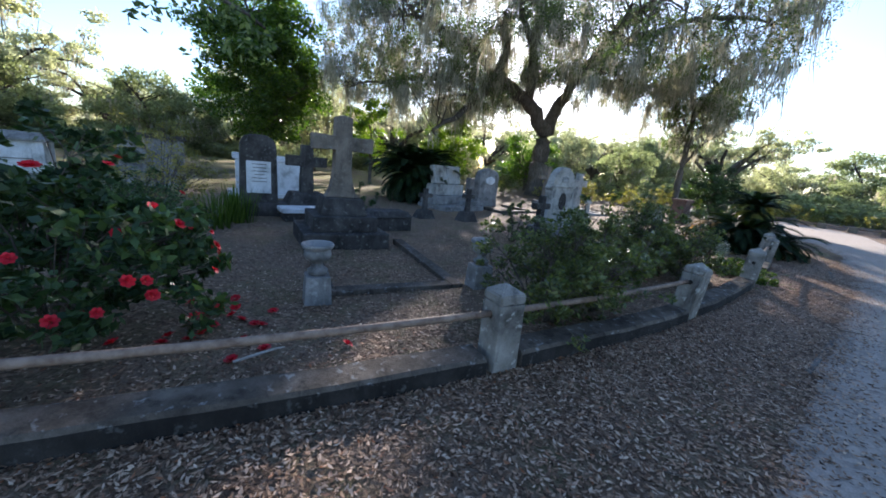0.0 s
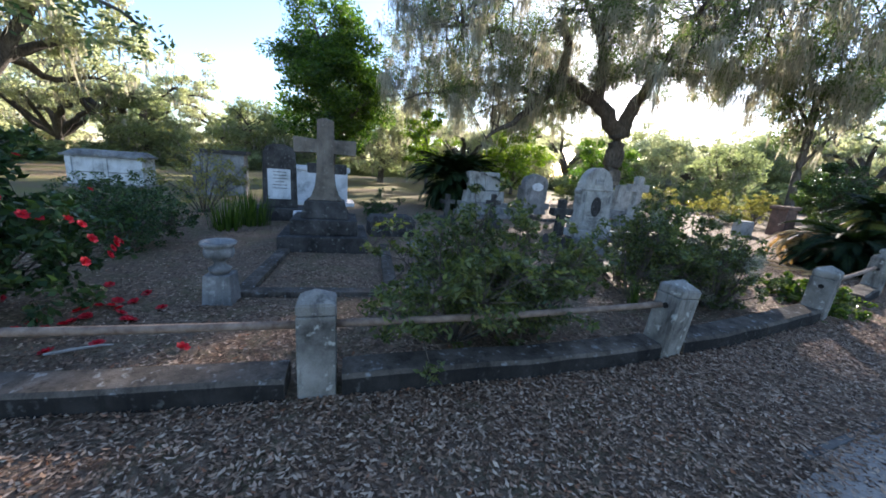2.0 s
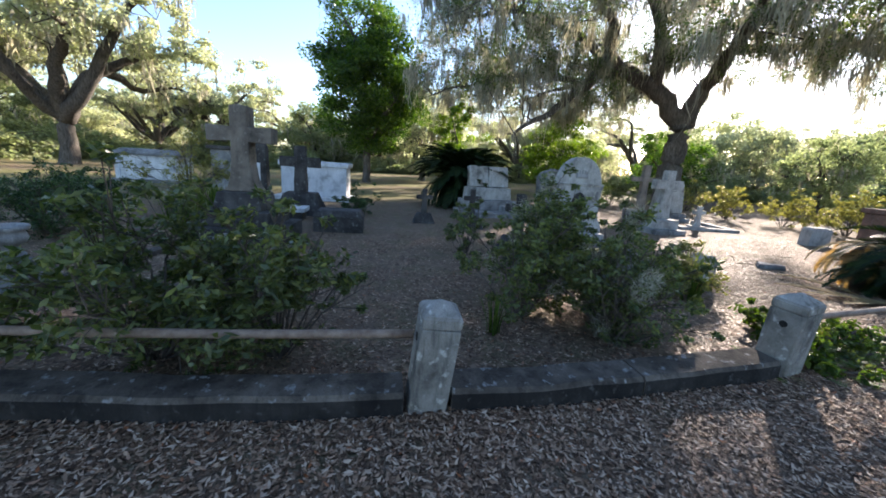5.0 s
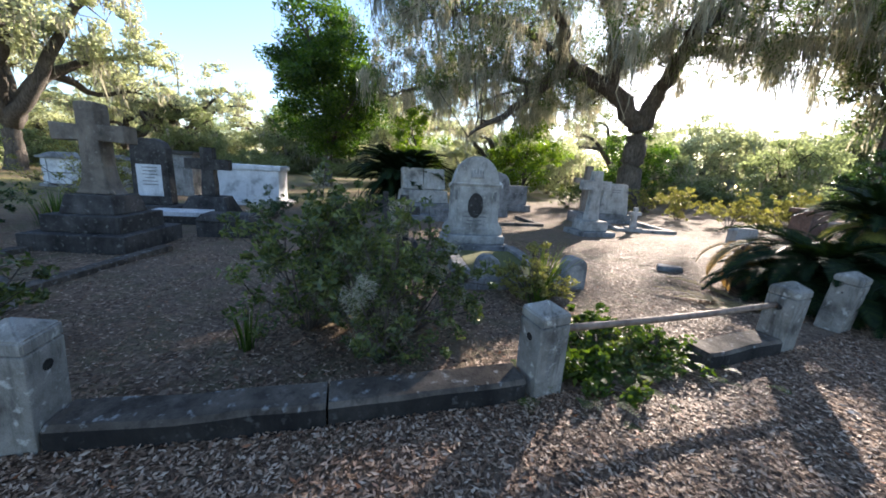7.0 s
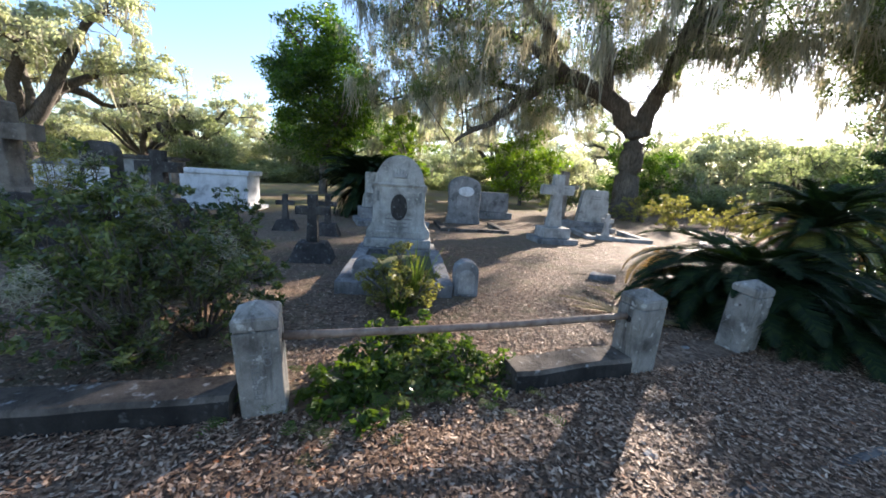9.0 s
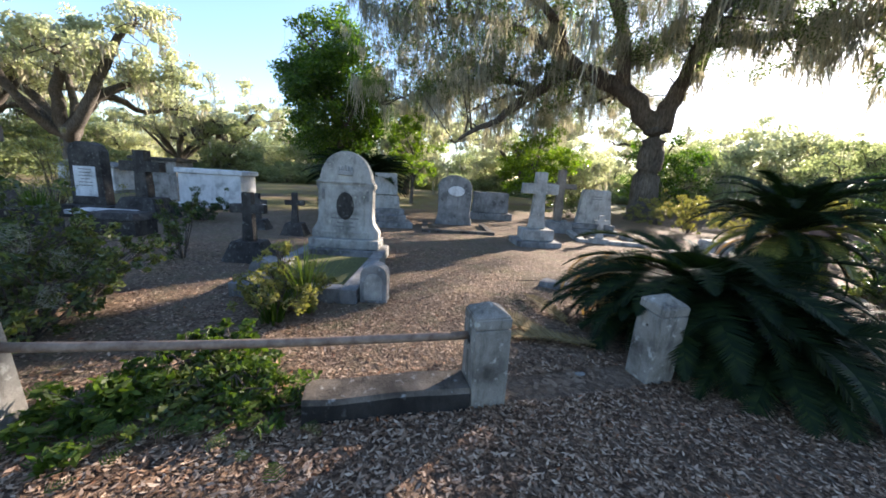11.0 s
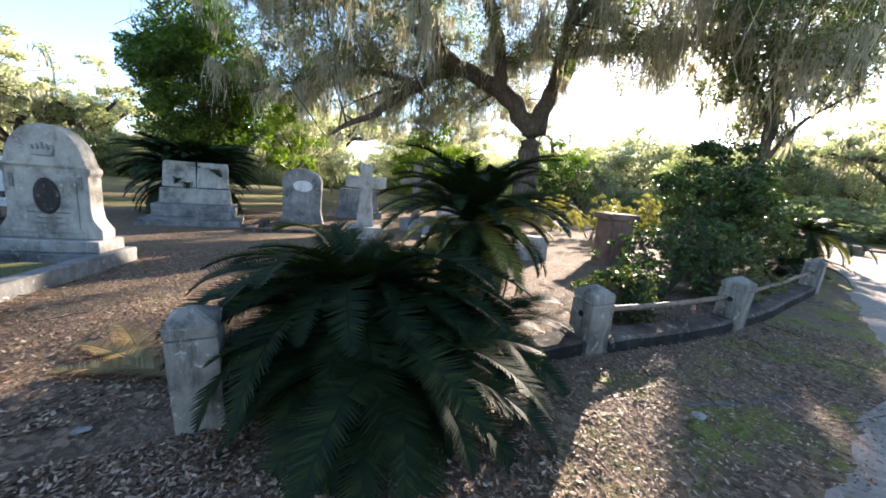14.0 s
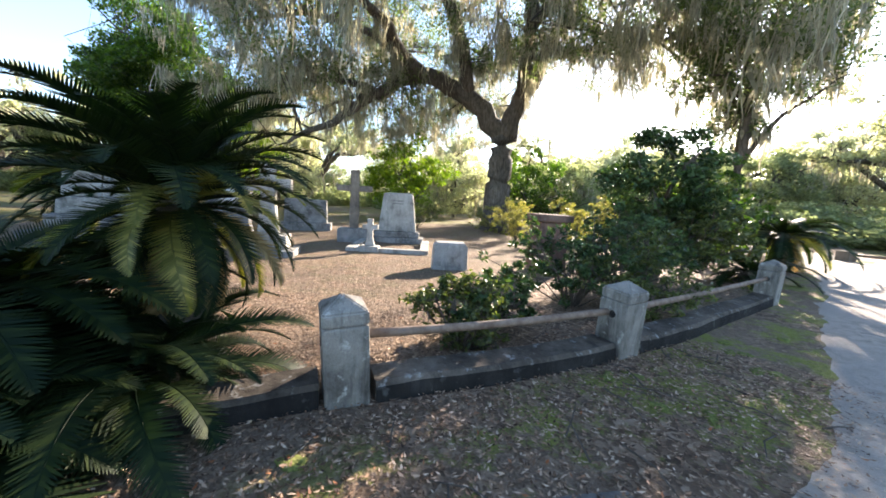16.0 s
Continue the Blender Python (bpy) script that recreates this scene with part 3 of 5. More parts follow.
out = [(-0.72, 0.458), (0.72, 0.458), (0.72, 0.62), (0.66, 0.7), (0.6, 0.8), (0.58, 0.95), (0.58, 1.5), (0.62, 1.56), (0.62, 1.62), (0.56, 1.68)]
out += [(0.54 * math.cos(math.pi * k / 16), 1.68 + 0.62 * math.sin(math.pi * k / 16)) for k in range(1, 16)]
out += [(-0.56, 1.68), (-0.62, 1.62), (-0.62, 1.56), (-0.58, 1.5), (-0.58, 0.95), (-0.6, 0.8), (-0.66, 0.7), (-0.72, 0.62)]
part("tablet", slab(out, 0.3, bevel=0.018), MARBLE, a)
part("panel", box(0.82, 0.03, 0.96, 0, -0.152, 0.62, 0.012), MARBLE, a)
part("ledge_moulding", box(1.02, 0.05, 0.06, 0, -0.16, 0.56, 0.015), MARBLE, a)
part("ledge_moulding", box(1.2, 0.05, 0.05, 0, -0.16, 1.63, 0.015), MARBLE, a)
for sx in (-1, 1):
    part("lancet", box(0.06, 0.02, 0.22, sx * 0.47, -0.158, 1.28, 0.01), INCISE, a)
medal = lathe([(0.0, 0.0), (0.19, 0.0), (0.22, 0.012), (0.19, 0.03), (0.14, 0.02), (0.0, 0.035)], 20)
bmesh.ops.transform(medal, matrix=Matrix.Translation((0, -0.165, 1.16)) @ Matrix.Rotation(radians(90), 4, "X") @ Matrix.Diagonal((0.85, 1.35, 1, 1)), verts=medal.verts)
part("medallion", medal, DARK, a, "dark lichen-stained carved medallion")
crown = box(0.3, 0.05, 0.1, 0, -0.165, 1.8, 0.02)
for k in range(5):
    crown = merge(crown, box(0.045, 0.05, 0.13 - 0.02 * abs(k - 2), (k - 2) * 0.068, -0.165, 1.88, 0.012, 0.5))
part("crown_relief", crown, GREY, a)
inscription(a, 0.6, 0.66, 0.88, -0.17, 3)
plot_coping(-0.1, 7.93, AF, 1.66, 2.45, "grey marble coping round the mossy arched headstone plot", GREY, True, 0.22, 0.3)
for x, y in ((1.72, 6.55), (2.36, 7.86)):
    f = thing("footstone", at(x, y, AF), "small round-topped grey marble footstone", "footstone", "footstones")
    part("tablet", slab(arch_outline(0.36, 0.54, 0.16), 0.26, bevel=0.02), GREY, f)
    part("panel", slab([(px, pz + 0.06) for px, pz in arch_outline(0.24, 0.36, 0.12)], 0.02, -0.135, 0.006), MARBLE, f)
bed = thing("grave_bed", at(0.95, 7.45, AF), "mossy green planting bed inside the marble coping", "grave bed", kind="structure")
part("moss_bed", box(1.2, 1.7, 0.17, 0, 0, 0.0, 0.03, rough=0.02), plain_mat("bed moss", (0.05, 0.055, 0.02), (0.15, 0.15, 0.06), 30, 0.95, 0.8), bed)

# open-book double headstone on a stepped base
d = thing("double_headstone", at(-6.05, 10.2, 78) @ Matrix.Scale(0.93, 4), "broad grey slanted double headstone on a stepped granite base", "headstone")
part("base_slab", box(2.7, 1.9, 0.3, 0, -0.45, -0.08, 0.02), GREY, d)
part("step", box(2.3, 1.1, 0.4, 0, 0.0, 0.224, 0.03), GREY, d)
part("die", box(2.0, 0.7, 0.5, 0, 0.05, 0.628, 0.03, 0.95), MARBLE, d)
for sx in (-1, 1):
    bm = slab([(-0.46, 0), (0.46, 0), (0.44, 0.86), (-0.44, 0.86)], 0.26, bevel=0.03)
    bmesh.ops.transform(bm, matrix=Matrix.Translation((sx * 0.47, 0.05, 1.13)) @ Matrix.Rotation(radians(-12), 4, "X") @ Matrix.Rotation(radians(-3 * sx), 4, "Z"), verts=bm.verts)
    part("tablet", bm, MARBLE, d)
part("front_basin", box(1.0, 0.5, 0.24, 0.6, -1.1, 0.226, 0.03), GREY, d)

# rough-hewn round-topped stone
r_ = thing("rough_headstone", at(-5.45, 13.25, 66), "rough-hewn grey headstone with rounded top and pale oval plaque", "headstone")
pts = [(-0.72, 0), (0.72, 0), (0.62, 0.45), (0.64, 1.0)] + [(0.66 * math.cos(math.pi * k / 12), 1.5 + 0.42 * math.sin(math.pi * k / 12)) for k in range(13)] + [(-0.64, 1.0), (-0.62, 0.45)]
bm = slab(pts, 0.4, bevel=0.05)
for v in bm.verts:
    v.co += noise.noise_vector(v.co * 3) * 0.04
part("tablet", bm, GREY, r_)
bm = lathe([(0.0, 0.0), (0.3, 0.0), (0.32, 0.02), (0.28, 0.03), (0.0, 0.03)], 24)
bmesh.ops.transform(bm, matrix=Matrix.Translation((0.04, -0.2, 1.32)) @ Matrix.Rotation(radians(90), 4, "X") @ Matrix.Diagonal((1.0, 0.62, 1.6, 1)), verts=bm.verts)
part("plaque", bm, WHITE, r_, "pale oval inscription plaque")
plot_coping(-5.25, 13.15, 66, 2.4, 2.3, "low dark coping round a grassy grave plot")

# plain block tomb
b_ = thing("block_headstone", at(-7.3, 16.2, 66) @ Matrix.Scale(0.95, 4), "low wide grey granite block headstone on a base", "headstone")
part("base", box(2.1, 0.9, 0.4, 0, 0, -0.05, 0.02), GREY, b_)
part("die", box(1.75, 0.5, 1.0, 0, 0, 0.354, 0.03, 0.97), GREY, b_)

# white cross on a double base
w_ = thing("white_cross", at(-1.0, 13.55, 66) @ Matrix.Scale(0.92, 4), "pale marble latin cross standing on two stone blocks", "cross monument")
part("bottom_step", box(1.35, 1.15, 0.26, 0, 0, -0.06, 0.025), GREY, w_)
part("plinth", box(0.95, 0.75, 0.34, 0, 0, 0.204, 0.03), MARBLE, w_)
part("cross", slab([(x, z + 0.548) for x, z in cross_outline(1.72, 1.1, 0.34, 0.32, 1.22, 0.08)], 0.26, bevel=0.025), MARBLE, w_)

# brown cross behind
n_ = thing("brown_cross", at(-3.3, 16.6, 62), "tall thin brown stone cross on a grey block", "cross monument")
part("plinth", box(1.0, 0.8, 0.5, 0, 0, -0.05, 0.03), GREY, n_)
part("cross", slab([(x, z + 0.454) for x, z in cross_outline(1.9, 1.15, 0.28, 0.2, 1.3)], 0.22, bevel=0.02), BROWN, n_)

# tapered stone on a stepped base with a coping before it
s_ = thing("tapered_headstone", at(-2.85, 18.0, 55) @ Matrix.Scale(0.95, 4), "pale tapered granite headstone on a stepped base", "headstone")
part("base", box(1.9, 0.9, 0.28, 0, 0, -0.06, 0.025), GREY, s_)
part("step", box(1.6, 0.7, 0.2, 0, 0, 0.224, 0.03), GREY, s_)
part("die", slab([(-0.68, 0.428), (0.68, 0.428), (0.52, 1.74), (0.44, 1.8), (-0.44, 1.8), (-0.52, 1.74)], 0.42, bevel=0.03), MARBLE, s_)
inscription(s_, 0.5, 1.2, 1.5, -0.215, 2)
plot_coping(-2.4, 17.7, 55, 2.2, 2.4, "pale stone coping lying before the tapered headstone", MARBLE, True, 0.24, 0.2)

m_ = thing("small_cross", at(-0.8, 16.0, 55), "small pale stone cross on a low block", "cross monument")
part("plinth", box(0.5, 0.42, 0.2, 0, 0, -0.03, 0.02), MARBLE, m_)
part("cross", slab([(x, z + 0.174) for x, z in cross_outline(0.72, 0.42, 0.14, 0.13, 0.5, 0.06)], 0.13, bevel=0.012), MARBLE, m_)

k_ = thing("slant_marker", at(2.3, 16.3, 60), "low slanted grey granite grave marker", "grave marker")
part("block", slab([(-0.36, 0), (0.36, 0), (0.34, 0.5), (0.28, 0.58), (-0.28, 0.58), (-0.34, 0.5)], 0.34, bevel=0.025), MARBLE, k_)
p_ = thing("stone_pillar", at(3.35, 18.05, 60) @ Matrix.Scale(0.92, 4), "squat rust-brown stone pillar with a flat cap", "pillar")
part("shaft", box(0.68, 0.68, 1.2, 0, 0, -0.05, 0.03, 0.94), RED, p_)
part("cap", box(0.8, 0.8, 0.16, 0, 0, 1.154, 0.03), RED, p_)

# dark crosses and blocks among the older graves
def dark_cross(x, y, h, arm, base, label, rz=66, mat=DARK):
    t = thing("dark_cross", at(x, y, rz), label, "cross monument", "old dark crosses")
    part("plinth", box(base, base * 0.8, h * 0.34, 0, 0, -0.04, 0.02, 0.6), mat, t)
    part("cross", slab([(px, pz + h * 0.3 - 0.004) for px, pz in cross_outline(h * 0.7, arm, arm * 0.28, arm * 0.26, h * 0.47, 0.02)], arm * 0.26, bevel=0.015), mat, t)


dark_cross(-0.55, 6.3, 1.3, 0.62, 0.85, "blackened stone cross on a sloping base")
dark_cross(-3.4, 7.3, 1.15, 0.5, 0.7, "small blackened stone cross on a sloping base")
dark_cross(-4.6, 6.4, 1.05, 0.5, 0.7, "small blackened stone cross beside a shrub")
dark_cross(-6.95, 3.35, 2.05, 1.15, 1.5, "large blackened stone cross on a heavy base")
dk = thing("chest_tomb", at(-3.9, 3.55, 66), "low dark stone chest tomb with a sloping lid", "tomb")
part("chest", box(1.15, 0.7, 0.42, 0, 0, -0.04, 0.03), DARK, dk)
part("lid", box(1.22, 0.78, 0.16, 0, 0, 0.384, 0.04, 0.8), DARK, dk)

sa = thing("plaque_headstone", at(-7.3, 2.05, 66) @ Matrix.Scale(0.84, 4), "dark stone headstone with white marble inscription plaque", "headstone")
part("base", box(1.6, 1.0, 0.5, 0, 0, -0.05, 0.03), DARK, sa)
out = [(-0.56, 0.454), (0.56, 0.454), (0.52, 2.3), (0.42, 2.5), (0.2, 2.6), (-0.2, 2.6), (-0.42, 2.5), (-0.52, 2.3)]
part("tablet", slab(out, 0.4, bevel=0.03), DARK, sa)
part("plaque", box(0.72, 0.03, 1.02, -0.02, -0.214, 0.75, 0.008), WHITE, sa, "white marble plaque")
inscription(sa, 0.5, 1.0, 1.66, -0.231, 6, GREY, 0.11)
lw = thing("ledger_slab", at(-6.0, 2.6, 66) @ Matrix.Scale(0.8, 4), "low pale marble ledger slab lying on dark blocks", "ledger stone")
part("slab", box(1.7, 0.9, 0.14, 0, 0, 0.3, 0.02), WHITE, lw)
part("support", box(1.5, 0.7, 0.36, 0, 0, -0.056, 0.02), DARK, lw)

ct = thing("white_tomb", at(-10.9, 4.9, 62) @ Matrix.Scale(0.8, 4), "white marble box tomb with a projecting lid", "tomb")
part("base", box(3.9, 2.0, 0.3, 0, 0, -0.08, 0.03), WHITE, ct)
part("chest", box(3.2, 1.4, 1.5, 0, 0, 0.224, 0.02), WHITE, ct)
part("lid", box(3.45, 1.6, 0.24, 0, 0, 1.728, 0.05), WHITE, ct)

gt = thing("grey_tomb", at(-14.6, 2.4, 66) @ Matrix.Scale(0.8, 4), "grey weathered stone box tomb with a slab roof", "tomb")
part("chest", box(2.4, 1.6, 2.3, 0, 0, -0.08, 0.03), GREY, gt)
part("roof", box(2.7, 1.9, 0.2, 0, 0, 2.224, 0.03), DARK, gt)

mv = thing("burial_vault", at(-18.0, -0.9, 70) @ Matrix.Scale(0.62, 4), "white plastered burial vault with grey stepped roof and recessed panels", "vault")
part("base", box(4.4, 3.4, 0.35, 0, 0, -0.1, 0.02), GREY, mv)
part("body", box(4.0, 3.0, 1.75, 0, 0, 0.254, 0.02), WHITE, mv)
for sx in (-1, 1):
    part("panel", box(1.35, 0.06, 1.15, sx * 0.82, -1.512, 0.5, 0.015), WHITE, mv)
    part("ledge", box(1.4, 0.08, 0.06, sx * 0.82, -1.555, 1.0, 0.01), GREY, mv)
    part("pilaster", box(0.3, 0.12, 1.75, sx * 1.83, -1.53, 0.254, 0.015), WHITE, mv)
part("pilaster", box(0.2, 0.12, 1.75, 0, -1.53, 0.254, 0.015), WHITE, mv)
part("cornice", box(4.4, 3.4, 0.16, 0, 0, 2.008, 0.03), GREY, mv)
part("roof", box(4.2, 3.2, 0.3, 0, 0, 2.172, 0.03, 0.78), GREY, mv)

st = thing("loose_stone", at(2.6, 10.9, 30), "small flat grey stone lying on the soil", "stone")
part("stone", box(0.5, 0.32, 0.16, 0, 0, -0.04, 0.04, 0.85, rough=0.03), GREY, st)
# ---- trees ----
def oak_tree(x, y, label, trunk_r, fork, limbs, centres, radii, per, leaf, size, moss, mat, category="tree", twigs=True):
    """A tree from a trunk, limbs as point lists, leaf clumps and hanging moss. All points are in the tree's own frame."""
    t = thing("tree", pose(x, y, soil(x, y) - 0.15), label, category)
    bm = bmesh.new()
    P, R = smooth_path([(0.1, 0, 0), (0.05, 0, fork * 0.12), (0, 0.05, fork * 0.5), (0, 0, fork)], [trunk_r * 1.3, trunk_r, trunk_r * 0.86, trunk_r * 0.74], 0.12 * trunk_r, 6)
    tube(bm, P, R, 14)
    part("trunk", bm, BARK, t, smooth=True)
    tips = []
    for pts, r0 in limbs:
        n = len(pts)
        rr = [r0 * (1 - 0.86 * k / (n - 1)) for k in range(n)]
        P, R = smooth_path(pts, rr, 0.35 * r0 + 0.1, 5)
        bm = tube(bmesh.new(), P, R, 9)
        part("limb", bm, BARK, t, smooth=True)
        tips += [(np.array(p), r) for p, r in zip(P, R)]
    tp = np.array([p for p, r in tips])
    if twigs:
        bm = bmesh.new()
        for c in centres:
            k = int(np.argmin(np.linalg.norm(tp - c, axis=1)))
            a = Vector(tp[k])
            b = Vector(c)
            ll = (b - a).length
            if ll > 4.5:
                continue
            m1 = a.lerp(b, 0.35) + Vector(RNG.normal(size=3)) * 0.16 * ll
            m2 = a.lerp(b, 0.7) + Vector(RNG.normal(size=3)) * 0.16 * ll
            r0 = min(tips[k][1] * 0.5, 0.022 + 0.012 * ll)
            tube(bm, [a, m1, m2, b], [r0, r0 * 0.75, r0 * 0.5, r0 * 0.2], 5)
        tagged(part("branch", bm, BARK, t, smooth=True), kind="stuff")
    V = leaves(clumps(centres, radii, per), leaf, leaf * size)
    tagged(part("crown", quads("crown", V), mat, t), kind="stuff")
    if moss is not None:
        tagged(part("hanging_moss", quads("hanging_moss", moss), MOSS, t, "grey-brown spanish moss hanging in strands"), kind="stuff")
    return t


def main_oak():
    X, Y = -7.0, 26.9
    def w(*p):
        return [(a - X, b - Y, c + 0.15) for a, b, c in p]
    fork = (X, Y, 5.2)
    limbs = [
        (w(fork, (-8.2, 25.2, 7.4), (-9.8, 22.9, 8.2), (-10.2, 20.6, 7.0), (-10.6, 18.5, 5.3), (-11.2, 16.4, 3.9)), 0.62),
        (w((-9.8, 22.9, 8.2), (-9.0, 21.2, 9.0), (-8.0, 19.4, 9.6), (-7.4, 17.0, 10.6)), 0.5),
        (w((-8.2, 25.2, 7.4), (-7.8, 24.0, 10.5), (-6.8, 21.0, 12.7), (-5.8, 17.0, 12.8)), 0.42),
        (w((-9.8, 22.9, 8.2), (-12.0, 21.0, 10.6), (-14.5, 18.0, 11.5), (-16.5, 14.5, 10.5)), 0.32),
        (w(fork, (-6.3, 27.6, 7.4), (-5.5, 28.2, 9.8), (-4.2, 28.8, 11.8), (-2.8, 29.2, 14.0)), 0.6),
        (w((-5.5, 28.2, 9.8), (-3.6, 29.6, 9.8), (-1.0, 30.0, 9.4), (2.0, 30.5, 9.8)), 0.34),
        (w((-6.3, 27.6, 7.4), (-4.2, 25.4, 9.8), (-1.8, 22.0, 11.4), (0.5, 18.0, 11.0)), 0.38),
        (w((-4.2, 25.4, 9.8), (-1.0, 25.4, 11.6), (3.0, 25.0, 12.2), (6.0, 23.5, 11.0)), 0.3),
        (w((-7.8, 24.0, 10.5), (-9.0, 22.0, 14.0), (-9.5, 20.0, 15.5)), 0.28),
        (w((-10.2, 20.6, 7.0), (-12.0, 18.6, 7.6), (-14.5, 16.0, 7.0), (-16.0, 13.5, 6.0)), 0.22),
        (w((-6.8, 21.0, 12.7), (-9.0, 16.0, 12.0), (-10.5, 12.5, 9.5)), 0.24),
        (w((-10.2, 20.6, 7.0), (-12.0, 19.2, 6.6), (-13.6, 17.8, 5.6)), 0.14),
    ]
    rng = np.random.default_rng(11)
    C, R = [], []
    while len(C) < 1220:
        p = np.array([rng.uniform(-24, 8), rng.uniform(9.5, 35.5), rng.uniform(6.0, 17.5)])
        e = ((p[0] + 8) / 15.5) ** 2 + ((p[1] - 23.0) / 12.5) ** 2
        low, high = 9.4 + 0.6 * math.sin(p[0] * 0.9) + 0.8 * math.sin(p[1] * 0.7), 18.0 - 6.0 * e
        if p[0] < -9:
            low -= 2.6
        if p[0] > -2:
            low -= 1.3
        if e > 1 or p[2] < low or p[2] > high:
            continue
        shell = (p[2] - low) / max(high - low, 0.1)
        if 0.2 < shell < 0.65 and rng.uniform() < 0.65:
            continue
        if noise.noise((p[0] * 0.3, p[1] * 0.3, p[2] * 0.3)) < -0.1 or (p[0] > -5 and rng.uniform() < 0.25):
            continue
        C.append(p - np.array((X, Y, -0.15)))
        R.append(rng.uniform(0.7, 1.35))
    for _ in range(42):
        p = np.array([rng.uniform(-5.5, 2.5), rng.uniform(23.5, 31.5), rng.uniform(8.0, 10.5)])
        C.append(p - np.array((X, Y, -0.15)))
        R.append(rng.uniform(0.6, 1.1))
    for _ in range(75):
        p = np.array([rng.uniform(-14.5, -8.5), rng.uniform(13.5, 22), rng.uniform(6.2, 9.6)])
        C.append(p - np.array((X, Y, -0.15)))
        R.append(rng.uniform(0.6, 1.1))
    C = np.array(C)
    anchors, lens = [], []
    for c, r in zip(C, R):
        if c[2] < 13.0 and rng.uniform() < 0.55:
            for _ in range(2):
                anchors.append(c + np.array((rng.normal() * r * 0.5, rng.normal() * r * 0.5, -0.25 * r)))
                lens.append(rng.uniform(0.6, 1.4) + (rng.uniform(0.5, 1.9) if rng.uniform() < 0.4 else 0))
    for pts, r0 in limbs:
        P, rr = smooth_path(pts, [r0] * len(pts), 0, 8)
        for p in P[6:]:
            if rng.uniform() < 0.5:
                anchors.append(np.array(p) - np.array((0, 0, 0.1)))
                lens.append(rng.uniform(0.7, 2.3))
    moss = moss_strands(np.array(anchors), np.array(lens), 27, 0.17, 0.024, rng)
    oak_tree(X, Y, "huge live oak with spreading limbs draped in spanish moss", 0.85, 5.5, limbs, C, R, 145, 0.15, 0.45, moss, OAK)


main_oak()


def round_tree(x, y, h, r, z0, label, mat, leaf, per, n, seed, trunk=0.25, moss=0.0, shape=1.0, wide=0.5):
    """A tree with an upright crown from z0 to h, made of clumps."""
    rng = np.random.default_rng(seed)
    C, R = [], []
    mid, half = (z0 + h) / 2, (h - z0) / 2
    while len(C) < n:
        p = rng.uniform(-1, 1, 3)
        q = math.hypot(p[0], p[1])
        lim = math.sqrt(max(0.0, 1 - abs(p[2]) ** 2.2)) * (1 - 0.25 * max(0, p[2]) * shape)
        lim *= 0.82 + 0.3 * noise.noise((p[0] * 2 + seed, p[1] * 2, p[2] * 2.2))
        if q > lim or (q < lim * 0.45 and rng.uniform() < 0.7):
            continue
        C.append((p[0] * r, p[1] * r, mid + p[2] * half))
        R.append(rng.uniform(0.14, 0.26) * r)
    C = np.array(C)
    limbs = []
    for k in range(6):
        a = k * 1.05 + rng.uniform(0, 0.5)
        z = z0 * 0.8 + (h - z0) * 0.09 * k
        limbs.append(([(0, 0, z), (0.3 * r * math.cos(a), 0.3 * r * math.sin(a), z + 0.22 * (h - z0)), (0.72 * r * math.cos(a), 0.72 * r * math.sin(a), z + 0.36 * (h - z0))], trunk * 0.5))
    ms = None
    if moss:
        low = C[C[:, 2] < mid + 0.3 * half]
        k = max(3, int(len(low) * moss))
        pick = low[rng.integers(0, len(low), k)]
        ms = moss_strands(pick, rng.uniform(0.5, 1.6, k) * r * 0.3, 9, 0.12 * r, 0.02 * r, rng)
    return oak_tree(x, y, label, trunk, z0 + 0.35 * (h - z0), limbs, C, R, per, leaf, wide, ms, mat)


round_tree(-22.0, 11.6, 13.4, 5.0, 2.4, "dense dark green magnolia tree on the lawn", MAGN, 0.24, 230, 230, 21, 0.3)
round_tree(-15.5, 15.4, 6.2, 2.2, 1.3, "small bright green tree lit from behind", BRIGHT, 0.2, 90, 60, 22, 0.12)
round_tree(-15.0, 25.5, 6.6, 3.4, 0.8, "bright yellow-green tree glowing in back light", BRIGHT, 0.22, 120, 90, 23, 0.16)
round_tree(-10.0, 33.0, 6.5, 3.4, 0.6, "leafy green tree behind the oak", MAGN, 0.22, 100, 80, 24, 0.18)
round_tree(3.3, 29.9, 12.4, 3.5, 4.4, "dark evergreen oak hung with spanish moss", OAK, 0.15, 150, 165, 25, 0.25, 0.8)
round_tree(4.7, 20.0, 3.3, 1.5, 0.3, "small dark holly tree growing behind the coping", CAMELLIA, 0.11, 150, 90, 27, 0.09)
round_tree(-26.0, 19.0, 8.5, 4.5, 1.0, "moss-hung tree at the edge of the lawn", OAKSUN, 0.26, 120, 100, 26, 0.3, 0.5)


